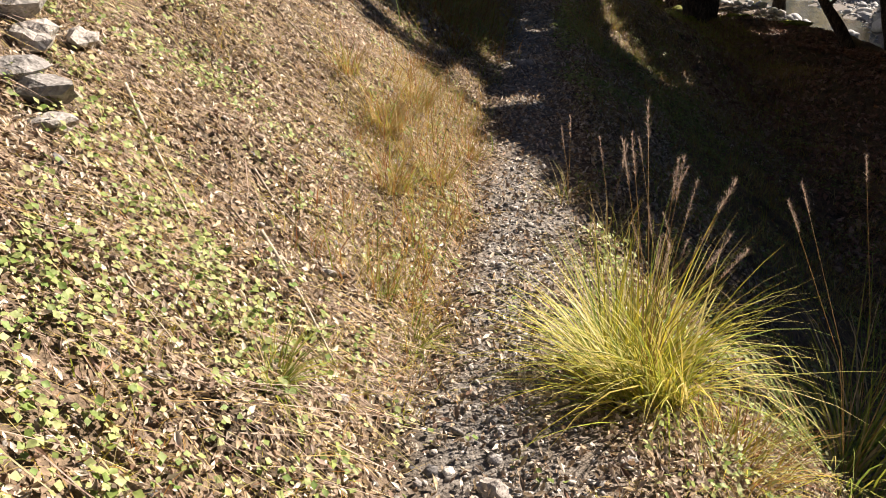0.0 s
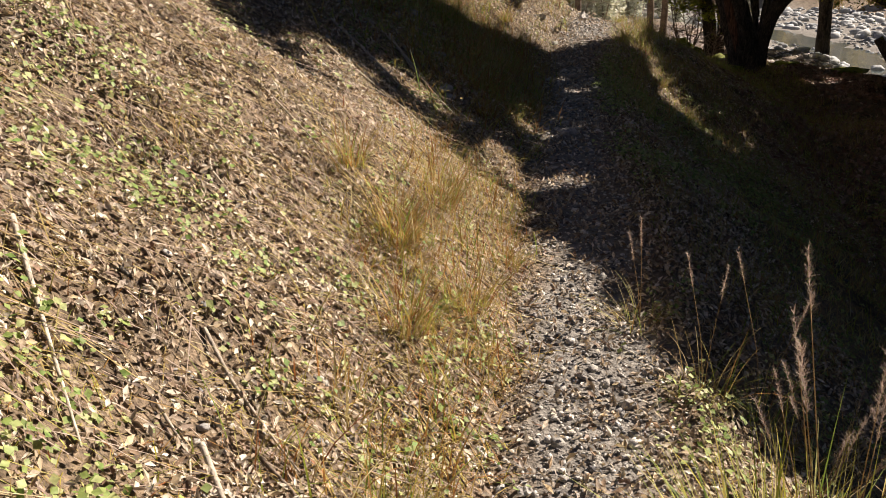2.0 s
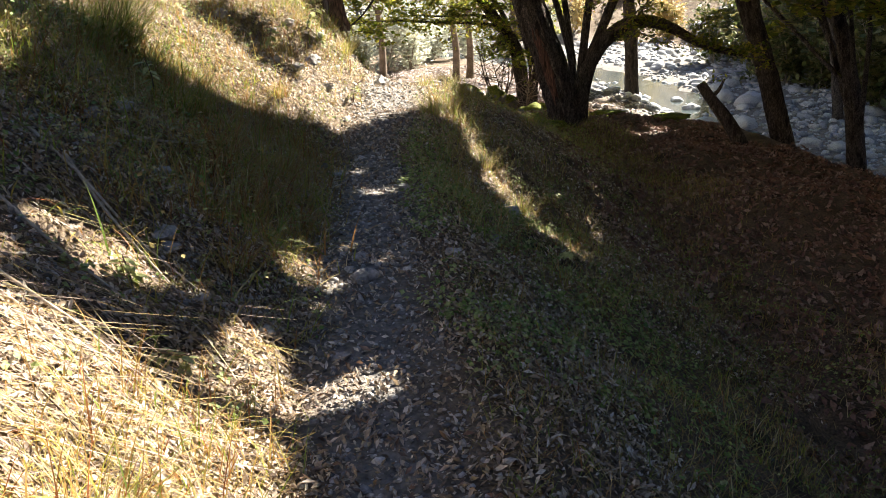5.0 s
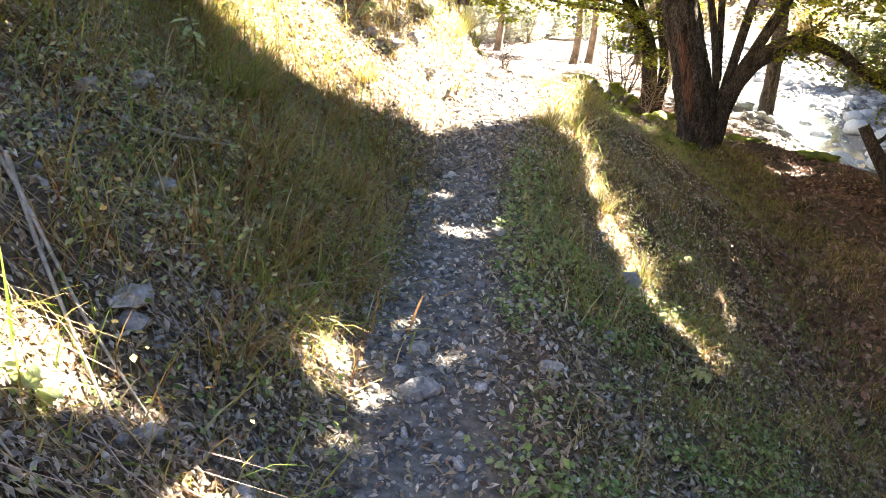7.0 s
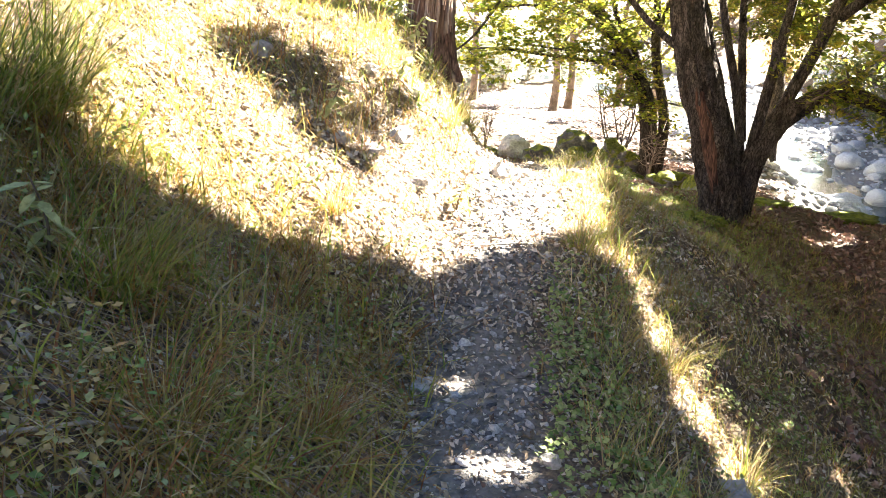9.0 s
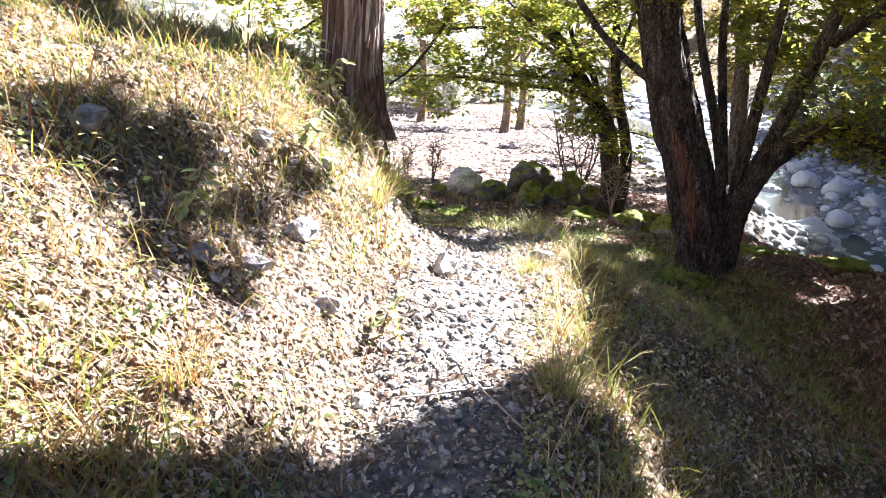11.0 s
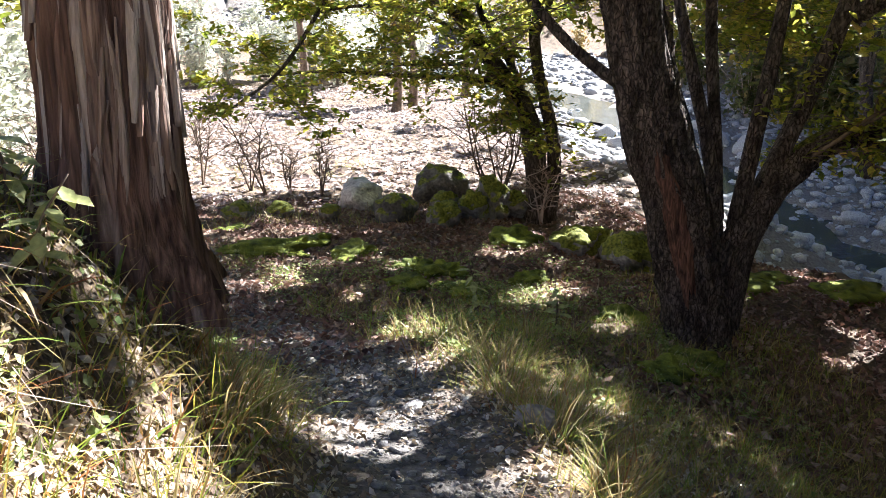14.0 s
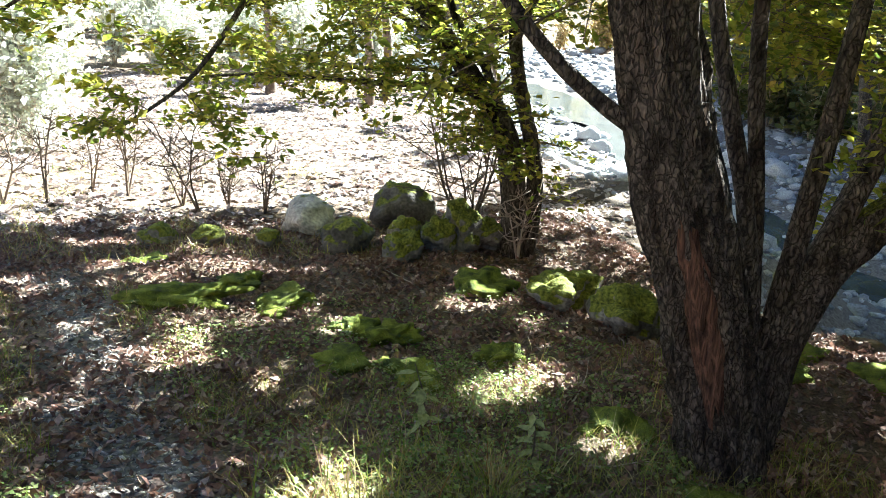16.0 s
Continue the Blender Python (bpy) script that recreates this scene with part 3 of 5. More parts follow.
# ---- trees ----
def grow(stems, seed, reach=(0.7, 1.6), every=0.28, start=0.35, flat=0.35, droop=0.15):
    """Side branches with twigs on the given limbs. Returns the branch lines with radii, and points for leaves."""
    r = np.random.default_rng(seed)
    lines, spots = [], []
    for line, rad in stems:
        line = np.asarray(line)
        s = np.r_[0, np.cumsum(np.linalg.norm(np.diff(line, axis=0), axis=1))]
        for d in np.arange(start * s[-1], s[-1], every):
            at = np.array([np.interp(d, s, line[:, k]) for k in range(3)])
            yaw, rise = r.uniform(0, 2 * np.pi), r.normal(0.15, flat)
            way = np.array([np.cos(yaw) * np.cos(rise), np.sin(yaw) * np.cos(rise), np.sin(rise)])
            long = r.uniform(*reach) * (1.1 - 0.5 * d / s[-1])
            k = np.linspace(0, 1, 7)[:, None]
            bow = at + way * long * k + np.array((0, 0, -droop * long)) * k ** 2 + r.normal(0, 0.03 * long, (7, 3)) * k
            lines.append((bow, np.linspace(max(0.006, 0.22 * np.interp(d, s, rad)), 0.003, 7)))
            for q in range(1, 7):
                for _ in range(3):
                    yaw2 = yaw + r.choice((-1, 1)) * r.uniform(0.4, 1.1)
                    w2 = np.array([np.cos(yaw2), np.sin(yaw2), r.normal(-0.05, 0.2)])
                    l2 = long * r.uniform(0.18, 0.42)
                    tip = bow[q] + w2 * l2
                    if r.random() < 0.5:
                        lines.append((np.linspace(bow[q], tip, 3), np.array((0.004, 0.003, 0.0015))))
                    spots.append((bow[q], tip))
    return lines, spots


def leaves_along(spots, per, size, seed, spread=0.06, thin=True, flat=0.5, shape=(LEAF_V, LEAF_F), high=False):
    r = np.random.default_rng(seed)
    a, b = np.array([s[0] for s in spots]), np.array([s[1] for s in spots])
    n = len(spots) * per
    which = np.repeat(np.arange(len(spots)), per)
    p = a[which] + (b - a)[which] * r.uniform(0.1, 1.1, (n, 1)) + r.normal(0, spread, (n, 3)) * (1, 1, 0.5)
    if thin:
        p = p[thin_out(p, r, size > 0.12 or high)]
    n = len(p)
    return strewn(*shape, p, turns(r.uniform(0, 6.3, n), r.normal(0.0, flat, n), r.uniform(0, 6.3, n)), size * r.uniform(0.6, 1.25, n))


def put_tree(name, label, trunks, limbs, seed, bark, leaf=M_LEAF, leaf_size=0.075, per=7, reach=(0.7, 1.6), every=0.28, start=0.35, droop=0.15, ridges=0.1, extra=(), flat=0.5, thin=True, fill=None, root=0.45):
    """A tree from trunk and limb lines (points, base radius, tip radius)."""
    base = trunks[0][0][0]
    tree = thing(name, base, label, "tree")
    back = -np.array(base)
    stems = []
    for n, (pts, r0, r1) in enumerate(trunks):
        line = curve(pts, 70 if ridges else 30)
        rad = np.linspace(1, 0, len(line)) ** 0.8 * (r0 - r1) + r1
        part("trunk", tube_mesh("trunk", [tube(line + back, rad, 72 if ridges else 12, ridges, seed + n, root if n == 0 else 0.1)], bark), tree)
        stems.append((line, rad))
    for n, (pts, r0, r1) in enumerate(limbs):
        line = curve(pts, 26)
        rad = np.linspace(r0, r1, len(line))
        part("limb", tube_mesh("limb", [tube(line + back, rad, 16, ridges * 0.6, seed + 20 + n)], bark), tree)
        stems.append((line, rad))
    lines, spots = grow([s for s in stems], seed, reach, every, start, droop=droop)
    lines += [(curve(p, 9), np.linspace(r, 0.004, 9)) for p, r in extra]
    if extra:
        l2, s2 = grow([(curve(p, 14), np.linspace(r, 0.004, 14)) for p, r in extra], seed + 3, (0.35, 0.9), 0.14, 0.1, droop=0.2)
        lines += l2
        spots += s2
    if fill:
        r = np.random.default_rng(seed + 5)
        way = r.normal(0, 1, (fill[4], 3))
        way *= (r.random(fill[4]) ** 0.4 / np.linalg.norm(way, axis=1))[:, None]
        at = np.array(fill[:3]) + way * (fill[3], fill[3], fill[3] * 0.72)
        spots += list(zip(at, at + r.normal(0, 0.25, at.shape) * (1, 1, 0.4)))
    if thin:
        kept = thin_out(np.array([l[len(l) // 2] for l, w in lines]), np.random.default_rng(seed + 9), leaf_size > 0.12)
        lines = [l for l, k in zip(lines, kept) if k]
    part("branchwork", tube_mesh("branchwork", [tube(l + back, w, 5) for l, w in lines], M_TWIG), tree)["kind"] = "stuff"
    v, f = leaves_along(spots, per, leaf_size, seed, flat=flat, thin=thin, shape=(SMALL_V * (1.3, 1, 1), SMALL_F) if leaf_size > 0.12 else (CURL_V * (1, 1, 0.6), CURL_F))
    part("crown", to_mesh("crown", v + back, f.ravel(), np.full(len(f), 3), [leaf]), tree, "thin green and yellowing leaves")["kind"] = "stuff"
    return tree


def g0(x, y, sink=0.1):
    return (x, y, float(height(x, y)) - sink)


# the tall trunk with peeling bark, on the mound by the trail
peel = put_tree("peeling_bark_tree", "tall straight tree with shredding grey-brown bark on a mound", [
    ([g0(0.835, 13.06, 0.12), (0.855, 13.06, 1.6), (0.895, 13.08, 2.8), (0.96, 13.2, 5.2), (1.03, 13.3, 8.5)], 0.152, 0.08)],
    [([(0.97, 13.2, 4.8), (0.0, 12.6, 6.0), (-1.2, 12.2, 6.8)], 0.06, 0.02), ([(1.0, 13.2, 5.4), (1.9, 14.2, 6.6), (2.8, 15.3, 7.4)], 0.06, 0.02),
     ([(1.0, 13.2, 6.2), (0.4, 14.4, 7.3), (-0.3, 15.8, 8.0)], 0.05, 0.02)], 11, M_PEEL, start=0.62, ridges=0.22, per=6, root=0.75)

# the leaning many-stemmed tree below the trail
many = put_tree("many_stemmed_tree", "old leaning tree with scaly dark bark and many stems", [
    ([(4.46, 15.75, -1.1), (4.40, 15.75, -0.75), (4.28, 15.75, -0.25), (4.17, 15.75, 0.15), (4.02, 15.75, 0.5), (3.87, 15.75, 0.83), (3.75, 15.75, 1.15), (3.66, 15.75, 1.5), (3.4, 15.75, 2.8), (3.0, 15.7, 4.4), (2.7, 15.6, 6.2)], 0.232, 0.08),
    ([(4.58, 15.83, -1.05), (4.60, 15.83, -0.55), (4.64, 15.83, -0.1), (4.82, 15.82, 0.28), (5.05, 15.8, 0.52), (5.26, 15.8, 0.66), (5.52, 15.78, 0.72), (5.92, 15.75, 0.62), (6.39, 15.65, 0.34), (7.0, 15.4, 0.15)], 0.135, 0.03)],
    [([(4.55, 15.9, -0.1), (4.46, 15.9, 0.45), (4.27, 15.9, 0.97), (4.12, 16.0, 1.5), (3.9, 16.4, 3.6), (3.7, 16.7, 5.0)], 0.05, 0.02),
     ([(4.56, 15.95, 0.1), (4.50, 15.95, 0.45), (4.42, 15.95, 1.0), (4.33, 16.0, 1.5), (4.4, 16.0, 3.9), (4.5, 16.0, 5.2)], 0.045, 0.02),
     ([(4.64, 15.85, 0.05), (4.70, 15.85, 0.6), (4.76, 15.85, 1.1), (4.84, 15.9, 1.6), (5.0, 16.0, 2.8), (5.2, 16.2, 4.2)], 0.062, 0.02),
     ([(4.74, 15.84, 0.16), (4.90, 15.85, 0.5), (5.10, 15.87, 0.95), (5.30, 15.88, 1.45), (5.7, 15.9, 3.0), (6.1, 15.9, 4.6)], 0.075, 0.03),
     ([(3.66, 15.75, 1.06), (3.5, 15.78, 1.16), (3.32, 15.8, 1.29), (3.13, 15.85, 1.47), (2.7, 16.1, 2.1), (2.2, 16.5, 2.9)], 0.04, 0.015),
     ([(3.4, 15.75, 2.8), (2.7, 15.0, 3.4), (1.8, 14.4, 4.1)], 0.06, 0.02),
     ([(3.3, 15.7, 3.2), (4.3, 15.9, 4.4), (5.2, 16.2, 5.2)], 0.06, 0.02),
     ([(5.36, 15.85, 1.5), (5.7, 14.9, 2.2), (6.0, 13.9, 2.6)], 0.06, 0.02)],
    23, M_BARK, extra=[([(4.33, 16.0, 1.5), (4.8, 16.6, 1.75), (5.4, 17.2, 1.6), (5.9, 17.8, 1.2)], 0.02), ([(4.4, 16.0, 2.2), (4.3, 16.8, 2.3), (4.7, 17.6, 1.8)], 0.02),
                       ([(4.84, 15.9, 1.6), (4.75, 15.3, 1.95), (4.45, 14.7, 1.9)], 0.02), ([(5.2, 15.9, 1.2), (5.5, 16.6, 1.5), (5.6, 17.4, 1.3)], 0.02)], start=0.40, ridges=0.24, per=8, leaf_size=0.072, every=0.18, root=0.35, flat=0.8)

line = curve([(4.30, 15.75, -0.42), (4.24, 15.75, -0.15), (4.14, 15.75, 0.2), (4.02, 15.75, 0.5), (3.92, 15.75, 0.74)], 24)
part("bare_wood", tube_mesh("bare_wood", [tube(line + np.array((-0.085, -0.125, 0)) - np.array(many.location), 0.088 * np.sin(np.linspace(0.25, 2.9, 24)) ** 0.6, 24, 0.3, 5)], M_ROT), many, "reddish-brown bare wood of an old wound")

# the twin-stemmed small tree among the mossy boulders, with long level branches
# its high crown fill is unseen, added to shade the trail below
twin = put_tree("twin_stemmed_tree", "small twin-stemmed tree with long level branches, among mossy boulders", [
    ([g0(5.14, 20.75, 0.15), (5.12, 20.75, -0.9), (5.06, 20.75, -0.45), (4.96, 20.75, 0.03), (4.66, 20.8, 0.43), (4.22, 20.8, 0.98), (3.8, 20.8, 1.6), (3.2, 20.7, 2.5)], 0.15, 0.05),
    ([g0(5.28, 20.75, 0.15), (5.33, 20.75, -0.9), (5.35, 20.75, -0.55), (5.28, 20.75, -0.18), (5.10, 20.8, 0.41), (5.02, 20.8, 0.75), (4.95, 21.0, 2.4)], 0.10, 0.04)],
    [([(4.88, 20.8, 0.2), (4.7, 20.8, 0.73), (4.35, 20.85, 1.1), (4.1, 21.0, 2.2)], 0.06, 0.02),
     ([(4.76, 20.78, 0.34), (4.27, 20.75, 0.49), (3.7, 20.75, 0.50), (3.05, 20.7, 0.56), (2.48, 20.7, 0.61), (1.7, 20.5, 0.58)], 0.04, 0.012),
     ([(4.56, 20.8, 0.54), (4.21, 20.85, 0.64), (3.47, 20.85, 0.63), (2.88, 20.9, 0.68)], 0.032, 0.012),
     ([(3.6, 20.8, 1.85), (2.7, 19.8, 1.9), (2.1, 19.0, 1.28), (1.94, 18.95, 0.96), (1.61, 18.9, 0.66), (1.2, 18.8, 0.45)], 0.045, 0.010),
     ([(3.4, 20.8, 2.2), (2.2, 20.4, 2.2), (1.2, 20.0, 1.7), (0.3, 19.6, 1.1)], 0.045, 0.012),
     ([(4.1, 20.8, 1.15), (3.3, 19.6, 1.5), (2.8, 18.4, 1.7)], 0.045, 0.012),
     ([(3.3, 20.7, 2.4), (1.8, 19.4, 2.3), (0.6, 18.4, 1.9), (-0.2, 17.8, 1.5)], 0.045, 0.012),
     ([(5.0, 20.8, 0.9), (4.9, 20.0, 1.5), (4.6, 19.0, 1.8)], 0.04, 0.012),
     ([(4.95, 20.9, 1.6), (5.3, 21.6, 3.0), (5.8, 22.4, 4.6)], 0.05, 0.02),
     ([(4.4, 20.8, 0.8), (3.8, 21.2, 1.2), (3.0, 21.6, 1.3), (2.2, 21.8, 1.1)], 0.04, 0.012)],
    37, M_BARK, start=0.28, ridges=0.08, per=7, leaf_size=0.092, every=0.14, flat=0.75, reach=(0.5, 1.3), fill=(6.0, 22.8, 5.0, 2.2, 450))

# shade trees towards the stream, most of them unseen and added to shade the ground
for n, (x, y, lean, cx, cy, up, wide, many_spots) in enumerate(((7.4, 8.3, -1.2, 5.0, 10.4, 7.0, 3.2, 2700), (8.6, 16.4, -1.6, 5.4, 17.0, 8.6, 3.3, 2600), (7.9, 4.4, -1.0, 5.9, 6.6, 6.6, 3.0, 2000), (10.6, 17.2, -0.6, 8.8, 20.0, 8.0, 4.0, 3200), (7.7, 10.8, -1.5, 4.8, 12.2, 8.2, 3.2, 3000), (9.6, 14.6, -0.6, 7.0, 17.2, 8.6, 3.6, 2600), (11.0, 11.6, -0.6, 8.7, 14.3, 7.6, 3.6, 2800), (9.6, 5.6, -0.8, 7.3, 6.6, 6.8, 3.2, 2200), (9.0, 24.4, -0.3, 8.0, 24.6, 7.6, 3.1, 2000), (19.5, 31.0, -0.8, 17.5, 31.0, 11.0, 5.0, 2000))):
    z = float(height(x, y)) - 0.15
    put_tree("shade_tree", "dark broadleaf tree above the stream, its crown added out of view for shade", [
        ([(x, y, z), (x + lean * 0.4, y, z + 2.2), (x + lean, y + 0.2, z + 4.6), (cx, cy, z + up + 1.5)], 0.18, 0.04)],
        [([(x + lean * 0.5, y, z + 2.6), (x + lean - 0.6, y + 0.6 * k, z + up - 1.8 + 0.3 * k), (cx - 1.1, cy + 1.0 * k, z + up - 0.8 + 0.4 * k)], 0.05, 0.015) for k in (-2, -0.7, 0.8, 2)]
        + [([(x + lean * 0.8, y, z + 3.6), (cx + 1.2 * k, cy + 1.4, z + up - 0.2), (cx + 1.8 * k, cy + 2.0, z + up + 1.2)], 0.045, 0.015) for k in (-1, 1)],
        61 + n * 7, M_BARK, start=0.5, ridges=0.12, per=9, leaf_size=0.16, reach=(1.0, 2.0), every=0.3, fill=(cx, cy, z + up, wide, many_spots))


# ---- rocks ----
def lump(seed, sx, sy, sz, rough=0.25, rings=4):
    bm = bmesh.new()
    bmesh.ops.create_icosphere(bm, subdivisions=rings, radius=1.0)
    for v in bm.verts:
        p = v.co.normalized()
        k = 1 + rough * noise.noise(p * 1.3 + Vector((seed * 3.1, 0, 0))) + rough * 0.5 * noise.noise(p * 3.1 + Vector((0, seed * 1.7, 0))) + rough * 0.24 * noise.noise(p * 9 + Vector((0, 0, seed))) + rough * 0.12 * noise.noise(p * 24)
        v.co = Vector((p.x * sx, p.y * sy, p.z * sz)) * k
    me = bpy.data.meshes.new("rock")
    bm.to_mesh(me)
    bm.free()
    me.polygons.foreach_set("use_smooth", np.ones(len(me.polygons), bool))
    return me


def put_rock(name, x, y, size, m, label, category, seed, sink=0.35, group="", rough=0.27, rings=4):
    me = lump(seed, *size, rough=rough, rings=rings)
    if rings < 3:
        me.polygons.foreach_set("use_smooth", np.zeros(len(me.polygons), bool))
    me.materials.append(m)
    ob = new(name, me)
    ob.matrix_basis = pose(x, y, float(height(x, y)) + size[2] * (1 - 2 * sink), 0, 0, (seed * 67) % 360)
    return tagged(ob, label, category, group)


for n, (x, y, sx, sy, sz) in enumerate(((3.82, 20.5, 0.2, 0.2, 0.2), (3.95, 20.95, 0.2, 0.2, 0.2), (4.28, 20.85, 0.2, 0.2, 0.2), (4.62, 20.95, 0.25, 0.25, 0.27), (4.9, 20.9, 0.2, 0.22, 0.18), (4.98, 19.0, 0.3, 0.28, 0.2), (5.15, 18.2, 0.34, 0.28, 0.22), (4.7, 18.7, 0.2, 0.2, 0.13))):
    put_rock("mossy_boulder", x, y, (sx, sy, sz), M_MOSSROCK, "rounded boulder covered in yellow-green moss", "boulder", 3 + n, 0.2, "mossy boulders by the twin-stemmed tree", 0.45)
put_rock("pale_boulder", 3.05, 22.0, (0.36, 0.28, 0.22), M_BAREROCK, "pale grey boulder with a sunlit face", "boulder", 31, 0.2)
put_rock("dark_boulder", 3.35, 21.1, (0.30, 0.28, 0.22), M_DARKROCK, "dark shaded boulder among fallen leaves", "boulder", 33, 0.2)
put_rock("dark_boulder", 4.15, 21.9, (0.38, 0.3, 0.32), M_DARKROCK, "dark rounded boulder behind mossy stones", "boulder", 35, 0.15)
for n, (x, y, s) in enumerate(((1.9, 21.1, 0.17), (2.5, 21.1, 0.14), (1.4, 21.3, 0.2))):
    put_rock("mossy_stone", x, y, (s, s * 0.9, s * 0.7), M_MOSSROCK, "small stone half covered in moss among leaves", "stone", 41 + n, 0.25)
for n, (x, y, sx, sy, sz) in enumerate(((1.6, 18.9, 0.40, 0.2, 0.08), (2.4, 18.8, 0.36, 0.16, 0.07), (2.85, 18.1, 0.16, 0.14, 0.08), (3.08, 17.95, 0.17, 0.15, 0.09), (4.2, 19.1, 0.26, 0.24, 0.12), (3.7, 17.3, 0.14, 0.12, 0.07),
                                       (2.6, 17.3, 0.2, 0.16, 0.05), (3.0, 17.1, 0.24, 0.16, 0.05), (3.95, 16.1, 0.18, 0.16, 0.07), (3.65, 15.0, 0.17, 0.14, 0.05), (5.4, 16.7, 0.24, 0.2, 0.06), (6.0, 17.3, 0.34, 0.24, 0.06), (2.1, 19.6, 0.2, 0.16, 0.05), (1.3, 20.5, 0.24, 0.2, 0.05), (6.4, 16.6, 0.3, 0.24, 0.06), (4.0, 15.2, 0.2, 0.16, 0.05))):
    put_rock("moss_cushion", x, y, (sx, sy, sz), M_MOSS, "low bright green moss cushion on the forest floor", "moss", 51 + n, 0.3, "moss cushions", 0.75)


# ---- ground cover ----
def scatter(n, x0, x1, y0, y1, keep, seed):
    r = np.random.default_rng(seed)
    x, y = r.uniform(x0, x1, n), r.uniform(y0, y1, n)
    k = r.random(n) < keep(x, y)
    return x[k], y[k], r


def off(x, y):
    return x - trail_x(y)


def clear_of_trail(x, y, near=0.28, far=0.5):
    return smooth(near, far, np.abs(off(x, y)) + 0.15 * vnoise(x, y, 0.4, 41))


def patchy(x, y, size, seed, cut=0.0, soft=0.35):
    return smooth(cut - soft, cut + soft, vnoise(x, y, size, seed) + 0.5 * vnoise(x, y, size * 0.4, seed + 1))


def slope_turns(x, y, r, tilt):
    """Turns for flat things that lie on the ground, following its slope, with some tilt."""
    e = 0.06
    gx = (base_height(x + e, y) - base_height(x - e, y)) / (2 * e)
    gy = (base_height(x, y + e) - base_height(x, y - e)) / (2 * e)
    n = np.stack([-gx, -gy, np.ones_like(gx)], -1) + r.normal(0, tilt, (len(x), 3)) * (1, 1, 0.2)
    n /= np.linalg.norm(n, axis=1, keepdims=True)
    a = r.uniform(0, 2 * np.pi, len(x))
    t = np.stack([np.cos(a), np.sin(a), 0 * a], -1)
    t -= n * (t * n).sum(1, keepdims=True)
    t /= np.linalg.norm(t, axis=1, keepdims=True)
    return np.stack([t, np.cross(n, t), n], -1)


def stuff(name, label, category, pieces, m):
    v, flat, sizes = merged(pieces)
    return tagged(new(name, to_mesh(name, v, flat, sizes, [m])), label, category, kind="stuff")


def gravel():
    keep = lambda x, y: np.maximum((1 - smooth(0.15, 0.5, np.abs(off(x, y)) + 0.18 * vnoise(x, y, 0.3, 42))) * (1 - 0.4 * smooth(18, 20, y)),
                                   0.9 * smooth(5.6, 6.4, y) * (1 - smooth(8.0, 8.8, y)) * smooth(0.25, 0.5, -off(x, y)) * (1 - smooth(1.3, 1.9, -off(x, y))) * patchy(x, y, 0.6, 44, -0.1)
                                   + 0.6 * smooth(10.2, 10.7, y) * (1 - smooth(12.0, 12.8, y)) * smooth(0.25, 0.4, -off(x, y)) * (1 - smooth(1.2, 1.7, -off(x, y))) * patchy(x, y, 0.5, 46, -0.1)
                                   + 0.35 * (1 - smooth(3.6, 4.6, y)) * smooth(0.3, 0.7, -off(x, y)) * patchy(x, y, 0.5, 48, 0.1)) + 0.02
    x, y, r = scatter(105000, -1.8, 3.0, 1.2, 20.5, keep, 101)
    pieces = []
    for k in range(5):
        v, f = pebble(k)
        v = v * ((1, 1, 1), (1.3, 0.8, 0.8), (1, 1.2, 0.6), (0.8, 1.2, 0.9), (1.2, 1, 0.7))[k]
        a, b = x[k::5], y[k::5]
        s = np.clip(r.lognormal(-4.2, 0.5, len(a)), 0.006, 0.06)
        pieces.append(strewn(v, f, on_ground(a, b) + s[:, None] * (0, 0, 0.12), slope_turns(a, b, r, 0.4), s))
    stuff("gravel", "loose grey and pale gravel trodden into the trail", "gravel", pieces, M_GRAVEL)


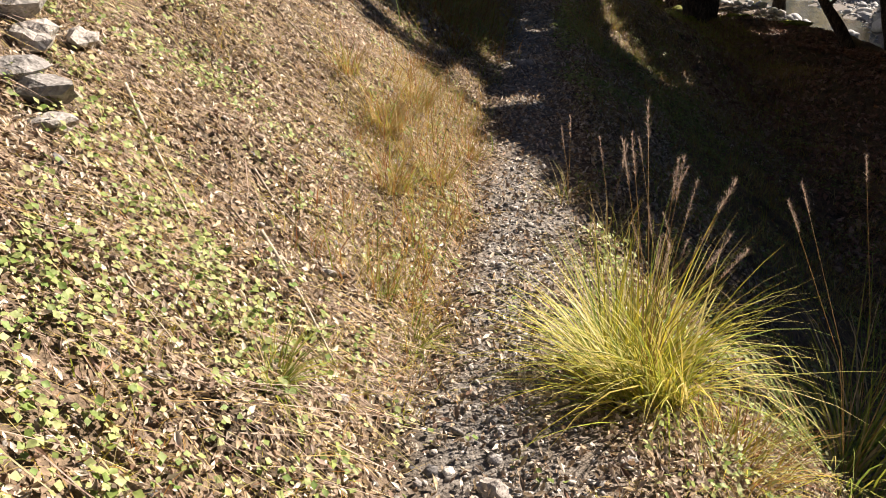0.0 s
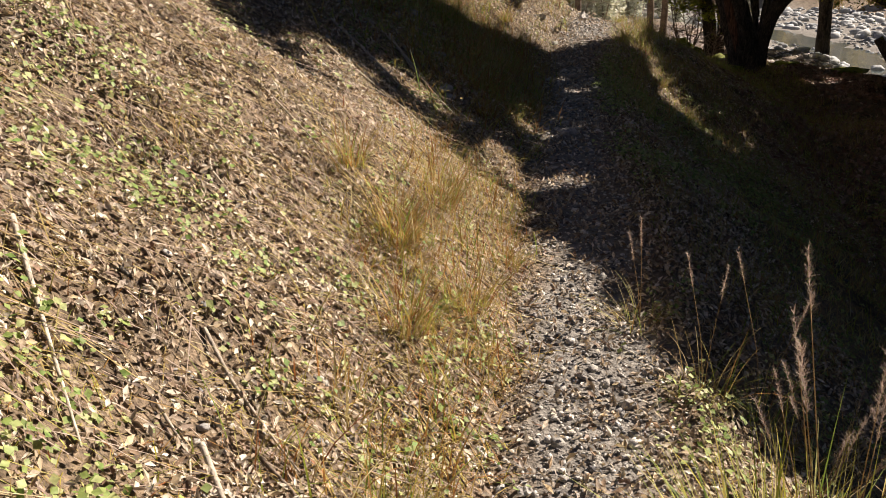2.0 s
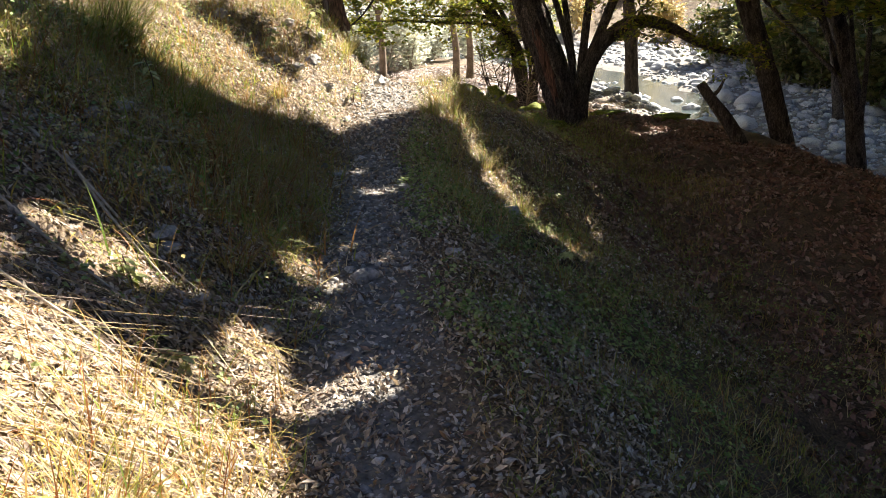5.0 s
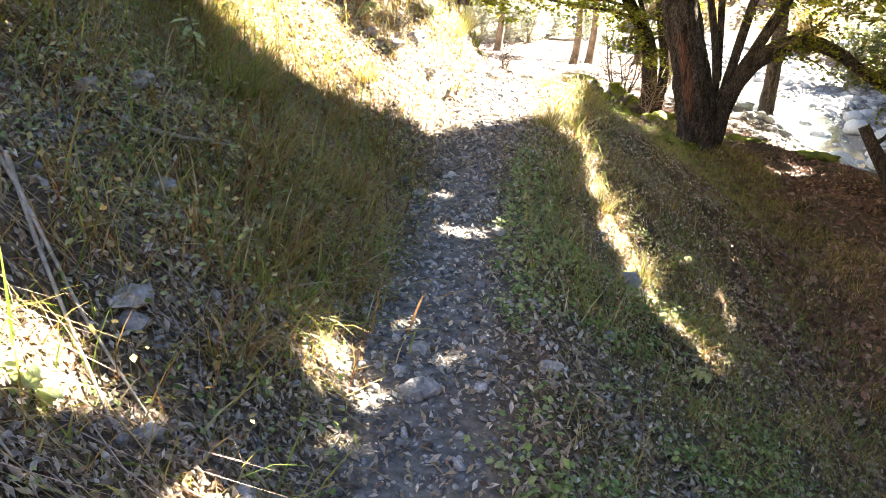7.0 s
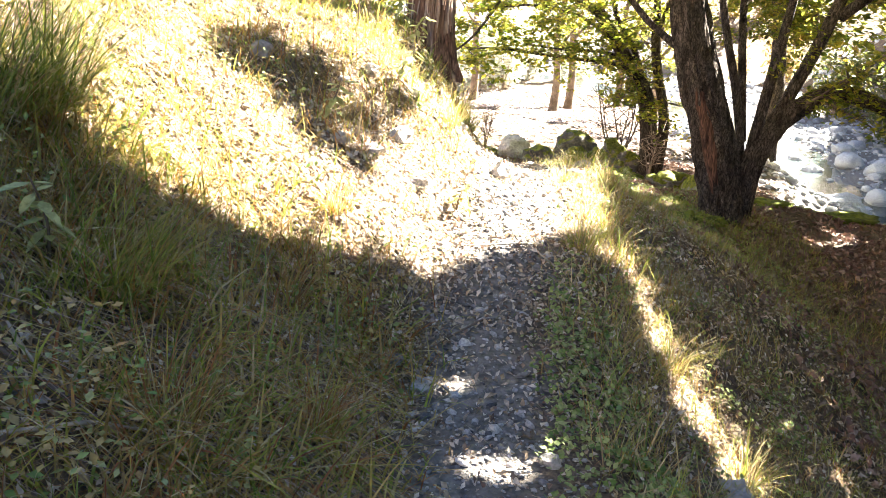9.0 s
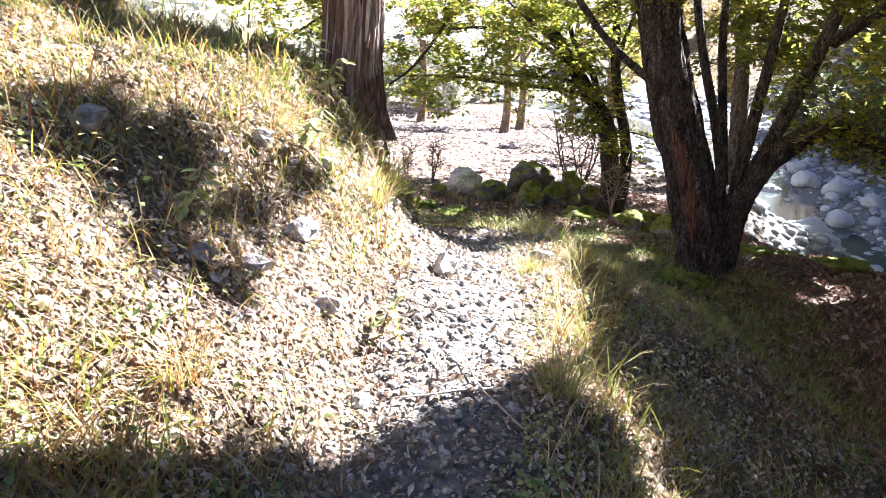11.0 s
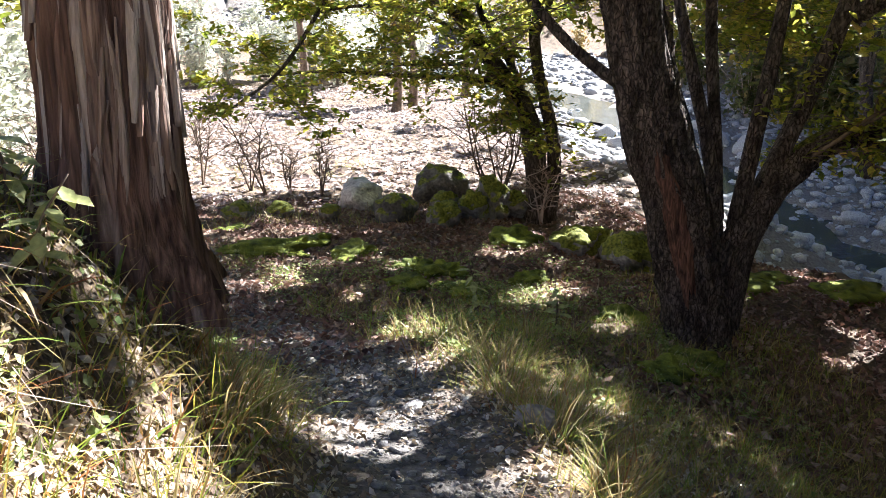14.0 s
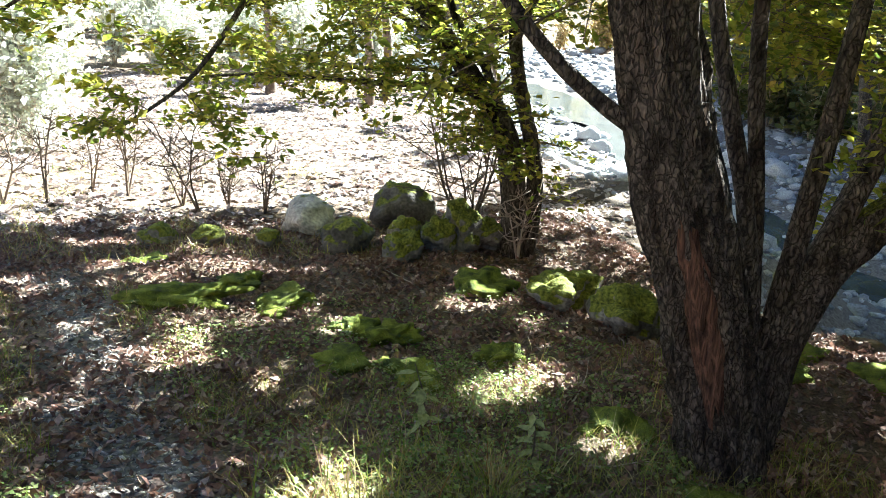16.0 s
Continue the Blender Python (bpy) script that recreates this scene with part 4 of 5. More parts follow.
def litter():
    keep = lambda x, y: (0.45 + 0.55 * patchy(x, y, 0.5, 51)) * (0.42 + 0.3 * smooth(13, 15, y) + (0.58 - 0.3 * smooth(13, 15, y)) * clear_of_trail(x, y, 0.12, 0.45))
    layers = ((130000, (-2.3, 1.9, 1.0, 8.0), 0.010, 0.036, 111), (110000, (-2.4, 3.6, 8.0, 14.5), 0.012, 0.034, 113), (60000, (-1.5, 7.0, 14.5, 22.5), 0.03, 0.07, 114), (30000, (3.0, 9.0, 4.5, 15.0), 0.04, 0.08, 115))
    made = []
    for n, box, low, high, seed in layers:
        x, y, r = scatter(n, *box, keep, seed)
        s = r.uniform(low, high, len(x))
        shape = (CURL_V, CURL_F) if seed == 111 else (SMALL_V * (1.2, 1, 2), SMALL_F)
        made.append(strewn(*shape, on_ground(x, y, 0.004) + r.uniform(0, 0.024, (len(x), 1)) * (0, 0, 1), slope_turns(x, y, r, 0.8), s[:, None] * np.stack([np.ones_like(s), r.uniform(0.8, 1.7, len(x)), r.uniform(0.3, 2.2, len(x))], -1)))
    x, y, r = scatter(15000, -1.8, 1.3, 9.6, 12.4, lambda x, y: clear_of_trail(x, y, 0.15, 0.4) * (0.35 + 0.65 * patchy(x, y, 0.5, 57)), 117)
    s = r.uniform(0.016, 0.034, len(x))
    made.insert(1, strewn(CURL_V, CURL_F, on_ground(x, y, 0.012), slope_turns(x, y, r, 0.6), s))
    stuff("russet_litter", "russet and dark brown fallen leaves under the trees", "fallen leaves", made[3:], M_REDLITTER)
    x, y, r = scatter(80000, -9, 10.5, 22.0, 46, lambda x, y: (0.45 + 0.55 * patchy(x, y, 1.6, 53)) * (1 - smooth(-6.5, -5, x - stream_x(y))), 112)
    s = r.uniform(0.06, 0.16, len(x))
    stuff("bleached_litter", "pale bleached fallen leaves on the open terrace", "fallen leaves", [strewn(SMALL_V * (1.5, 1, 1), SMALL_F, on_ground(x, y, 0.012), slope_turns(x, y, r, 0.4), s[:, None] * np.stack([np.ones_like(s), np.ones_like(s), r.uniform(0.6, 3.0, len(x))], -1))], M_PALELITTER)
    stuff("leaf_litter", "curled brown and tan fallen leaves over the ground", "fallen leaves", made[:3], M_LITTER)


def grass_layer(name, label, n, box, keep, length, width, mats, seed, lean=(0.1, 0.7), curl=(0.2, 1.4), clump=0.05, steps=3, way=None):
    """Blades in small clumps; mats: materials with their shares."""
    x, y, r = scatter(n, *box, keep, seed)
    per = 5
    x, y = np.repeat(x, per), np.repeat(y, per)
    x, y = x + r.normal(0, clump, len(x)), y + r.normal(0, clump, len(y))
    p, k = on_ground(x, y, -0.005), len(x)
    pick = r.random(k)
    groups, at = [], 0.0
    long = r.uniform(*length, k) * r.uniform(0.5, 1.0, k)
    yaw, wide = r.normal(*way, k) if way else r.uniform(0, 6.3, k), r.uniform(*width, k)
    le, cu = r.uniform(*lean, k), r.uniform(*curl, k)
    for m, share in mats:
        s = (pick >= at) & (pick < at + share)
        at += share
        groups.append((blades(p[s], long[s], wide[s], yaw[s], le[s], cu[s], steps), m))
    tagged(new(name, blade_mesh(name, groups)), label, "grass", kind="stuff")


def herbs():
    keep = lambda x, y: np.clip(0.9 * patchy(x, y, 0.5, 61, 0.15) * np.exp(-((x + 0.9) ** 2 / 0.6 + (y - 2.6) ** 2 / 1.6)) * 0.38
                                + 1.0 * patchy(x, y, 0.45, 63, -0.15) * smooth(0.12, 0.32, off(x, y)) * (1 - smooth(1.3, 2.0, off(x, y))) * smooth(6.2, 7, y) * (1 - smooth(10.4, 11.2, y))
                                + 0.6 * patchy(x, y, 0.5, 65, 0.2) * smooth(13.5, 14.5, y) * (1 - smooth(17.5, 18.5, y)) * clear_of_trail(x, y)
                                + 0.22 * patchy(x, y, 0.4, 67, 0.2) * clear_of_trail(x, y)
                                + 0.4 * patchy(x, y, 0.35, 69, 0.2) * (1 - smooth(4.6, 5.4, y)) * clear_of_trail(x, y, 0.22, 0.4), 0, 1)
    x, y, r = scatter(120000, -2.6, 4.5, 1.0, 19, keep, 121)
    per = 3
    x, y = np.repeat(x, per) + r.normal(0, 0.02, len(x) * per), np.repeat(y, per) + r.normal(0, 0.02, len(y) * per)
    s = r.uniform(0.014, 0.034, len(x))
    v = strewn(SMALL_V * (1.5, 1, 1), SMALL_F, on_ground(x, y) + r.uniform(0.012, 0.075, (len(x), 1)) * (0, 0, 1), slope_turns(x, y, r, 0.5), s)
    stuff("ground_herbs", "low green herbs with small round leaves", "herbs", [v], M_HERB)


def bank_leaves():
    """Small leaves of the tangled herbage, held above the ground."""
    keep = lambda x, y: np.clip(smooth(0.2, 0.5, -off(x, y)) * patchy(x, y, 0.45, 95, 0.0) * smooth(6.8, 8.0, y) * (1 - 0.7 * smooth(10.4, 11, y) * (1 - smooth(11.9, 12.3, y))), 0, 1)
    x, y, r = scatter(20000, -1.7, 1.0, 6.8, 11.5, keep, 127)
    s = r.uniform(0.014, 0.036, len(x))
    up = r.uniform(0.03, 0.30, (len(x), 1)) * (0.4 + 0.6 * patchy(x, y, 0.3, 97))[:, None]
    pieces = strewn(SMALL_V * (1.1, 1, 1), SMALL_F, on_ground(x, y) + up * (0, 0, 1), turns(r.uniform(0, 6.3, len(x)), r.normal(0.2, 0.6, len(x)), r.uniform(0, 6.3, len(x))), s)
    half = len(x) // 2
    stuff("bank_herbs", "small green leaves of herbs tangled over the bank", "herbs", [(pieces[0][:half * 4], pieces[1][:half * 2])], M_HERB)
    stuff("rusty_herbs", "rusty and straw-coloured leaves of dying herbs on the bank", "herbs", [(pieces[0][half * 4:], pieces[1][half * 2:] - half * 4)], M_AUTUMN)


gravel()
litter()
herbs()
bank_leaves()
grass_layer("short_grass", "short dry tan grass over the bank", 29000, (-2.6, 3.2, 0.8, 14),
            lambda x, y: clear_of_trail(x, y, 0.2, 0.45) * (0.3 + 0.7 * patchy(x, y, 0.6, 71)) * (0.6 + 0.4 * smooth(-1.0, -0.1, x)) * (1 - 0.6 * smooth(10.2, 10.8, y) * (1 - smooth(11.5, 11.9, y)) * (1 - smooth(0.9, 1.3, x))), (0.04, 0.13), (0.002, 0.005),
            ((M_DRY, 0.55), (M_RED, 0.25), (M_GRASS, 0.2)), 131, (0.4, 1.3), (0.1, 1.2), 0.04, 2)
grass_layer("fallen_stalks", "pale dry stalks lying about the bank", 7000, (-2.8, 0.6, 1.0, 13),
            lambda x, y: clear_of_trail(x, y, 0.3, 0.5) * (0.35 + 0.65 * patchy(x, y, 0.8, 77)), (0.15, 0.55), (0.0025, 0.0055),
            ((M_DRY, 0.5), (M_SEED, 0.5)), 138, (1.7, 2.1), (-0.1, 0.15), 0.12, 2, (-0.55, 0.55))
grass_layer("reddened_grass", "tall reddish dry grass along the foot of the bank", 11000, (-2.2, 1.2, 3.2, 12.2),
            lambda x, y: smooth(0.22, 0.45, -off(x, y)) * (1 - smooth(0.75, 1.1, -off(x, y) - 0.9 * smooth(6.5, 8.5, y))) * (0.15 + 0.85 * patchy(x, y, 0.6, 73, 0.0)) * (1 - 0.6 * smooth(10.3, 10.8, y)), (0.12, 0.36), (0.003, 0.007),
            ((M_RED, 0.6), (M_DRY, 0.22), (M_GRASS, 0.18)), 132, (0.05, 0.7), (0.2, 1.3))
grass_layer("slope_grass", "yellowish green grass on the slope below the trail", 14000, (0.6, 5.4, 5.0, 14.5),
            lambda x, y: smooth(0.32, 0.55, off(x, y)) * (1 - smooth(3.2, 4.2, off(x, y))) * (0.3 + 0.7 * patchy(x, y, 0.5, 75)), (0.07, 0.22), (0.002, 0.006),
            ((M_GRASS, 0.34), (M_DRY, 0.46), (M_RED, 0.2)), 133)
grass_layer("ridge_grass", "tall bleached grass along the outer edge of the trail", 3600, (1.0, 2.9, 8.4, 15.2),
            lambda x, y: np.exp(-((off(x, y) - 0.62) / 0.2) ** 2) * (0.3 + 0.7 * patchy(x, y, 0.5, 79)), (0.14, 0.38), (0.003, 0.007),
            ((M_DRY, 0.65), (M_GRASS, 0.25), (M_RED, 0.1)), 134, (0.05, 0.6), (0.3, 1.4))
grass_layer("terrace_grass", "soft green and tan grass on the shaded terrace", 13000, (-0.8, 5.2, 13.2, 19.5),
            lambda x, y: clear_of_trail(x, y, 0.3, 0.5) * (0.2 + 0.8 * patchy(x, y, 0.7, 81)) * (1 - smooth(16.4, 17.6, y - 0.4 * np.clip(trail_x(y) - x, 0, 3)) * smooth(0.2, 0.8, off(x, y))), (0.08, 0.26), (0.002, 0.006),
            ((M_GRASS, 0.6), (M_DRY, 0.4)), 135)
grass_layer("bank_grass", "long green and straw grass arching over the bank", 8500, (-3.2, 0.6, 8.2, 14.6),
            lambda x, y: smooth(0.9, 1.4, -off(x, y)) * (0.15 + 0.85 * patchy(x, y, 0.8, 83, 0.1)) * (1 - smooth(13.6, 14.4, y)) * (1 - 0.75 * smooth(10.3, 10.8, y) * (1 - smooth(11.7, 12.2, y)) * smooth(-0.9, -0.4, x)), (0.12, 0.34), (0.003, 0.008),
            ((M_GRASS, 0.45), (M_DRY, 0.4), (M_RED, 0.15)), 136, (0.1, 0.8), (0.3, 1.5))
grass_layer("leafy_grass", "broad-leaved dry and green grass on the bank", 2200, (-2.6, 0.9, 8.0, 13.2),
            lambda x, y: smooth(0.3, 0.6, -off(x, y)) * (0.2 + 0.8 * patchy(x, y, 0.6, 87)) * (1 - 0.85 * smooth(10.2, 10.8, y) * (1 - smooth(12.2, 12.6, y)) * smooth(-0.6, -0.1, x)), (0.10, 0.26), (0.007, 0.015),
            ((M_GRASS, 0.4), (M_DRY, 0.35), (M_RED, 0.25)), 139, (0.2, 1.0), (0.4, 1.6), 0.06, 4)
grass_layer("mound_grass", "yellow-green grass on the mound round the peeling trunk", 4200, (-0.9, 1.25, 11.6, 13.7),
            lambda x, y: smooth(0.25, 0.45, -off(x, y)) * (0.15 + 0.85 * patchy(x, y, 0.45, 99, 0.0)), (0.07, 0.24), (0.002, 0.006),
            ((M_GRASS, 0.45), (M_DRY, 0.35), (M_RED, 0.2)), 147, (0.1, 1.1), (0.2, 1.4), 0.05, 3)
grass_layer("yellow_turf", "short yellow and orange turf on the sunny bank", 7000, (-1.3, 0.5, 1.4, 5.8),
            lambda x, y: clear_of_trail(x, y, 0.2, 0.4) * (0.1 + 0.9 * patchy(x, y, 0.45, 91, 0.05)) * (0.35 + 0.65 * smooth(-0.8, -0.3, x)), (0.05, 0.15), (0.002, 0.005),
            ((M_YELLOW, 0.45), (M_RED, 0.3), (M_DRY, 0.25)), 141, (0.2, 1.2), (0.2, 1.4), 0.035, 2)
grass_layer("bank_herbage", "tangled green and rusty herbage on the bank", 6000, (-1.5, 0.7, 6.9, 10.9),
            lambda x, y: smooth(0.2, 0.42, -off(x, y)) * (1 - smooth(1.5, 2.0, -off(x, y))) * (0.12 + 0.88 * patchy(x, y, 0.5, 93, 0.0)) * (0.35 + 0.65 * smooth(7.3, 8.2, y)) * (1 - smooth(10.2, 10.6, y)), (0.10, 0.40), (0.003, 0.012),
            ((M_GRASS, 0.40), (M_RED, 0.33), (M_DRY, 0.27)), 143, (0.1, 1.5), (0.2, 1.6), 0.09, 3)
grass_layer("far_grass", "pale sunlit grass along the far edge of the terrace", 4200, (-6, 4.5, 20.5, 27),
            lambda x, y: patchy(x, y, 0.8, 85) * (0.25 + 0.75 * (1 - smooth(22.0, 23.5, y))), (0.10, 0.3), (0.004, 0.010), ((M_DRY, 0.6), (M_GRASS, 0.4)), 137)


# ---- grass tufts ----
def tuft(name, label, place, n, length, seed, mats, width=(0.004, 0.009), radius=0.05, heads=0, head_len=0.12, lean=(0.1, 0.9), curl=(0.4, 1.5), group="", blow=0.0):
    r = np.random.default_rng(seed)
    ob = thing(name, place, label, "grass", group)
    a, d = r.uniform(0, 6.3, n), radius * np.sqrt(r.random(n))
    p = np.stack([d * np.cos(a), d * np.sin(a), np.full(n, -0.02)], -1)
    groups, cut = [], 0
    order = r.permutation(n)
    for m, share in mats:
        s = order[cut:cut + int(share * n)]
        cut += int(share * n)
        k = len(s)
        groups.append((blades(p[s], length * r.uniform(0.35, 1.0, k), r.uniform(*width, k), a[s] * (1 - blow) + blow * r.normal(0, 0.9, k) + r.normal(0, 0.6, k), r.uniform(*lean, k) * r.uniform(0.4, 1, k), r.uniform(*curl, k), 5), m))
    part("foliage", blade_mesh("foliage", groups), ob)["kind"] = "stuff"
    for _ in range(heads):
        yaw, tall, tip = r.uniform(0, 6.3), length * r.uniform(0.7, 1.15), r.uniform(0.15, 0.55)
        line = curve([(0, 0, 0), (tip * 0.3 * np.cos(yaw) * tall, tip * 0.3 * np.sin(yaw) * tall, 0.5 * tall), (tip * np.cos(yaw) * tall, tip * np.sin(yaw) * tall, tall)], 9)
        stalk = part("stalk", tube_mesh("stalk", [tube(line, np.linspace(0.0022, 0.001, 9), 5)], M_DRY), ob)
        k = 150
        along = r.uniform(0, 1, k)
        tips = line[-1] + (line[-1] - line[-3]) / np.linalg.norm(line[-1] - line[-3]) * (along * head_len - 0.3 * head_len)[:, None]
        b = blades(tips, r.uniform(0.012, 0.028, k), np.full(k, 0.0012), r.uniform(0, 6.3, k), r.uniform(0.5, 1.3, k), r.uniform(-0.6, 0, k), 2)
        part("seed_head", blade_mesh("seed_head", [(b, M_SEED)]), stalk, "bristly pinkish seed head")
    return ob


YELLOW = ((M_YELLOW, 0.75), (M_GRASS, 0.25))
tuft("fountain_grass", "large clump of yellow-green fountain grass with bristly seed heads", g0(0.72, 2.80, 0), 760, 0.80, 201, YELLOW, (0.004, 0.010), 0.17, 11, 0.15, (0.05, 1.15), (0.3, 1.9), blow=0.4)
tuft("fountain_grass", "dark green arching grass clump at the shaded edge", g0(1.55, 2.85, 0), 190, 1.0, 202, ((M_GRASS, 0.7), (M_DRY, 0.3)), (0.004, 0.010), 0.16, 3, 0.12, (0.2, 1.0), (0.8, 1.8))
tuft("fountain_grass", "dark green arching grass clump at the shaded edge", g0(1.85, 3.35, 0), 190, 1.15, 203, ((M_GRASS, 0.75), (M_DRY, 0.25)), (0.004, 0.010), 0.16, 3, 0.12, (0.2, 1.0), (0.8, 1.8))
tuft("seed_grass", "thin grass with bristly seed heads at the trail edge", g0(0.95, 3.5, 0), 90, 0.42, 204, ((M_RED, 0.5), (M_DRY, 0.5)), (0.002, 0.005), 0.16, 6, 0.13)
for n, (x, y, s) in enumerate(((0.84, 4.25, 0.42), (1.08, 4.29, 0.46), (1.2, 4.1, 0.4), (1.45, 4.35, 0.4), (0.7, 4.8, 0.34))):
    tuft("seed_grass", "thin grass with bristly seed heads at the trail edge", g0(x, y, 0), 60, s, 290 + n, ((M_DRY, 0.5), (M_GRASS, 0.3), (M_RED, 0.2)), (0.002, 0.004), 0.10, 2, 0.13, group="seed grasses at the trail edge")
tuft("fountain_grass", "orange dry grass at the foot of the fountain grass", g0(0.93, 2.5, 0), 420, 0.34, 298, ((M_YELLOW, 0.35), (M_RED, 0.35), (M_DRY, 0.3)), (0.002, 0.006), 0.22, 0, lean=(0.2, 1.2))
tuft("grass_tuft", "small green grass tuft on the bank", g0(-0.50, 2.32, 0), 190, 0.34, 205, ((M_GRASS, 0.85), (M_DRY, 0.15)), (0.002, 0.005), 0.04, 0, lean=(0.3, 1.2))
tuft("grass_tuft", "small green grass tuft at the trail edge", g0(-0.12, 3.08, 0), 150, 0.30, 206, ((M_GRASS, 0.85), (M_DRY, 0.15)), (0.002, 0.004), 0.04, 0, lean=(0.3, 1.2))
tuft("grass_tuft", "small green grass tuft on the bank", g0(-0.26, 3.3, 0), 90, 0.24, 207, ((M_GRASS, 0.85), (M_DRY, 0.15)), (0.002, 0.004), 0.04, 0, lean=(0.1, 0.6))
tuft("bank_clump", "big soft green grass clump arching over the bank", g0(-0.85, 9.9, 0), 760, 0.85, 208, ((M_GRASS, 0.75), (M_DRY, 0.25)), (0.003, 0.007), 0.28, 0, lean=(0.5, 1.25), curl=(0.3, 1.0), blow=0.8)
tuft("bank_clump", "soft green and straw grass clump on the bank", g0(-0.35, 9.3, 0), 420, 0.55, 209, ((M_GRASS, 0.6), (M_RED, 0.2), (M_DRY, 0.2)), (0.003, 0.007), 0.2, 0, lean=(0.2, 1.0))
for n, (x, y, s) in enumerate(((-0.28, 4.3, 0.4), (-0.35, 4.9, 0.45), (-0.05, 4.7, 0.36), (-0.2, 5.4, 0.42), (-0.6, 5.2, 0.35), (0.12, 5.3, 0.3), (0.05, 7.5, 0.36), (0.1, 8.2, 0.42), (-0.05, 8.8, 0.45), (0.3, 9.2, 0.3), (0.15, 9.9, 0.36), (0.3, 10.6, 0.3))):
    tuft("reddened_tuft", "reddish straw-coloured grass tuft at the foot of the bank", g0(x, y, 0), 160, s, 220 + n, ((M_RED, 0.55), (M_DRY, 0.25), (M_GRASS, 0.2)), (0.002, 0.006), 0.09, 0, lean=(0.05, 0.7), group="reddened tufts along the trail")
for n, (x, y, s) in enumerate(((0.95, 12.2, 0.3), (1.05, 12.7, 0.34), (1.15, 13.0, 0.3), (2.15, 13.7, 0.28), (2.3, 14.2, 0.3), (2.5, 14.5, 0.3), (2.75, 14.9, 0.28), (2.2, 12.8, 0.3), (2.15, 13.2, 0.36), (2.9, 15.3, 0.34), (1.9, 10.4, 0.3), (1.6, 11.1, 0.34), (2.05, 9.8, 0.28), (1.75, 12.3, 0.26))):
    tuft("straw_tuft", "bleached straw-coloured grass tuft beside the trail", g0(x, y, 0), 150, s, 240 + n, ((M_DRY, 0.6), (M_GRASS, 0.4)), (0.002, 0.006), 0.07, 0, lean=(0.05, 0.8), group="straw tufts along the trail")


# ---- single stones ----
for n, (x, y, s, flat) in enumerate(((-0.45, 3.14, 0.035, 0.6), (0.14, 3.65, 0.03, 0.6), (0.55, 4.17, 0.03, 0.7), (-0.32, 2.42, 0.03, 0.7), (-0.12, 2.0, 0.05, 0.6), (0.16, 2.2, 0.05, 0.5), (0.66, 7.68, 0.065, 0.6), (0.68, 7.98, 0.05, 0.6), (1.17, 7.9, 0.05, 0.5),
                                     (-0.64, 8.32, 0.06, 0.5), (1.96, 9.68, 0.07, 0.6), (1.9, 9.4, 0.05, 0.6), (1.28, 12.02, 0.075, 0.75), (2.12, 13.3, 0.075, 0.8), (0.62, 11.6, 0.08, 0.6), (0.45, 11.9, 0.06, 0.6), (0.72, 11.3, 0.06, 0.6),
                                     (0.59, 10.0, 0.04, 0.6), (0.7, 9.86, 0.035, 0.6), (1.9, 12.6, 0.07, 0.6), (1.82, 12.2, 0.05, 0.6), (-1.45, 3.2, 0.13, 0.4), (-1.36, 3.02, 0.09, 0.4), (0.85, 11.0, 0.05, 0.6), (1.05, 12.4, 0.04, 0.6), (1.75, 13.6, 0.05, 0.5), (0.2, 7.0, 0.04, 0.6), (-0.05, 7.0, 0.04, 0.5), (0.95, 8.6, 0.035, 0.6), (1.1, 9.3, 0.04, 0.6), (0.5, 6.9, 0.04, 0.5),
                                     (-0.52, 8.60, 0.08, 0.45), (-0.30, 8.07, 0.06, 0.4), (-0.22, 7.45, 0.07, 0.5), (0.01, 8.31, 0.05, 0.4), (1.93, 9.57, 0.07, 0.6), (1.55, 8.52, 0.04, 0.6), (-0.20, 7.38, 0.06, 0.4), (0.69, 7.71, 0.065, 0.5), (0.65, 11.62, 0.05, 0.7), (0.47, 11.16, 0.06, 0.6), (-0.13, 11.47, 0.08, 0.6), (0.30, 11.05, 0.055, 0.5), (0.68, 9.81, 0.045, 0.6), (0.61, 11.58, 0.045, 0.6), (0.29, 11.76, 0.045, 0.5), (0.72, 12.06, 0.05, 0.6),
                                     (-1.75, 3.75, 0.16, 0.5), (-1.62, 3.55, 0.11, 0.5), (-1.55, 3.25, 0.12, 0.4), (-1.5, 3.72, 0.09, 0.5))):
    put_rock("stone", x, y, (s, s * 0.75, s * flat), M_STONE, "pale angular stone lying on the trail ground", "stone", 301 + n, 0.28, "loose stones", 0.55, 2)


# ---- sticks and the fallen snag ----
def put_stick(points, r0, m=M_PALETWIG, label="bleached dry stick lying on the bank", name="stick"):
    base = np.array(points[0], float)
    line = curve(points, 14) - base
    ob = new(name, tube_mesh(name, [tube(line, np.linspace(r0, r0 * 0.35, 14), 7)], m))
    ob.location = base
    return tagged(ob, label, "stick", "sticks")


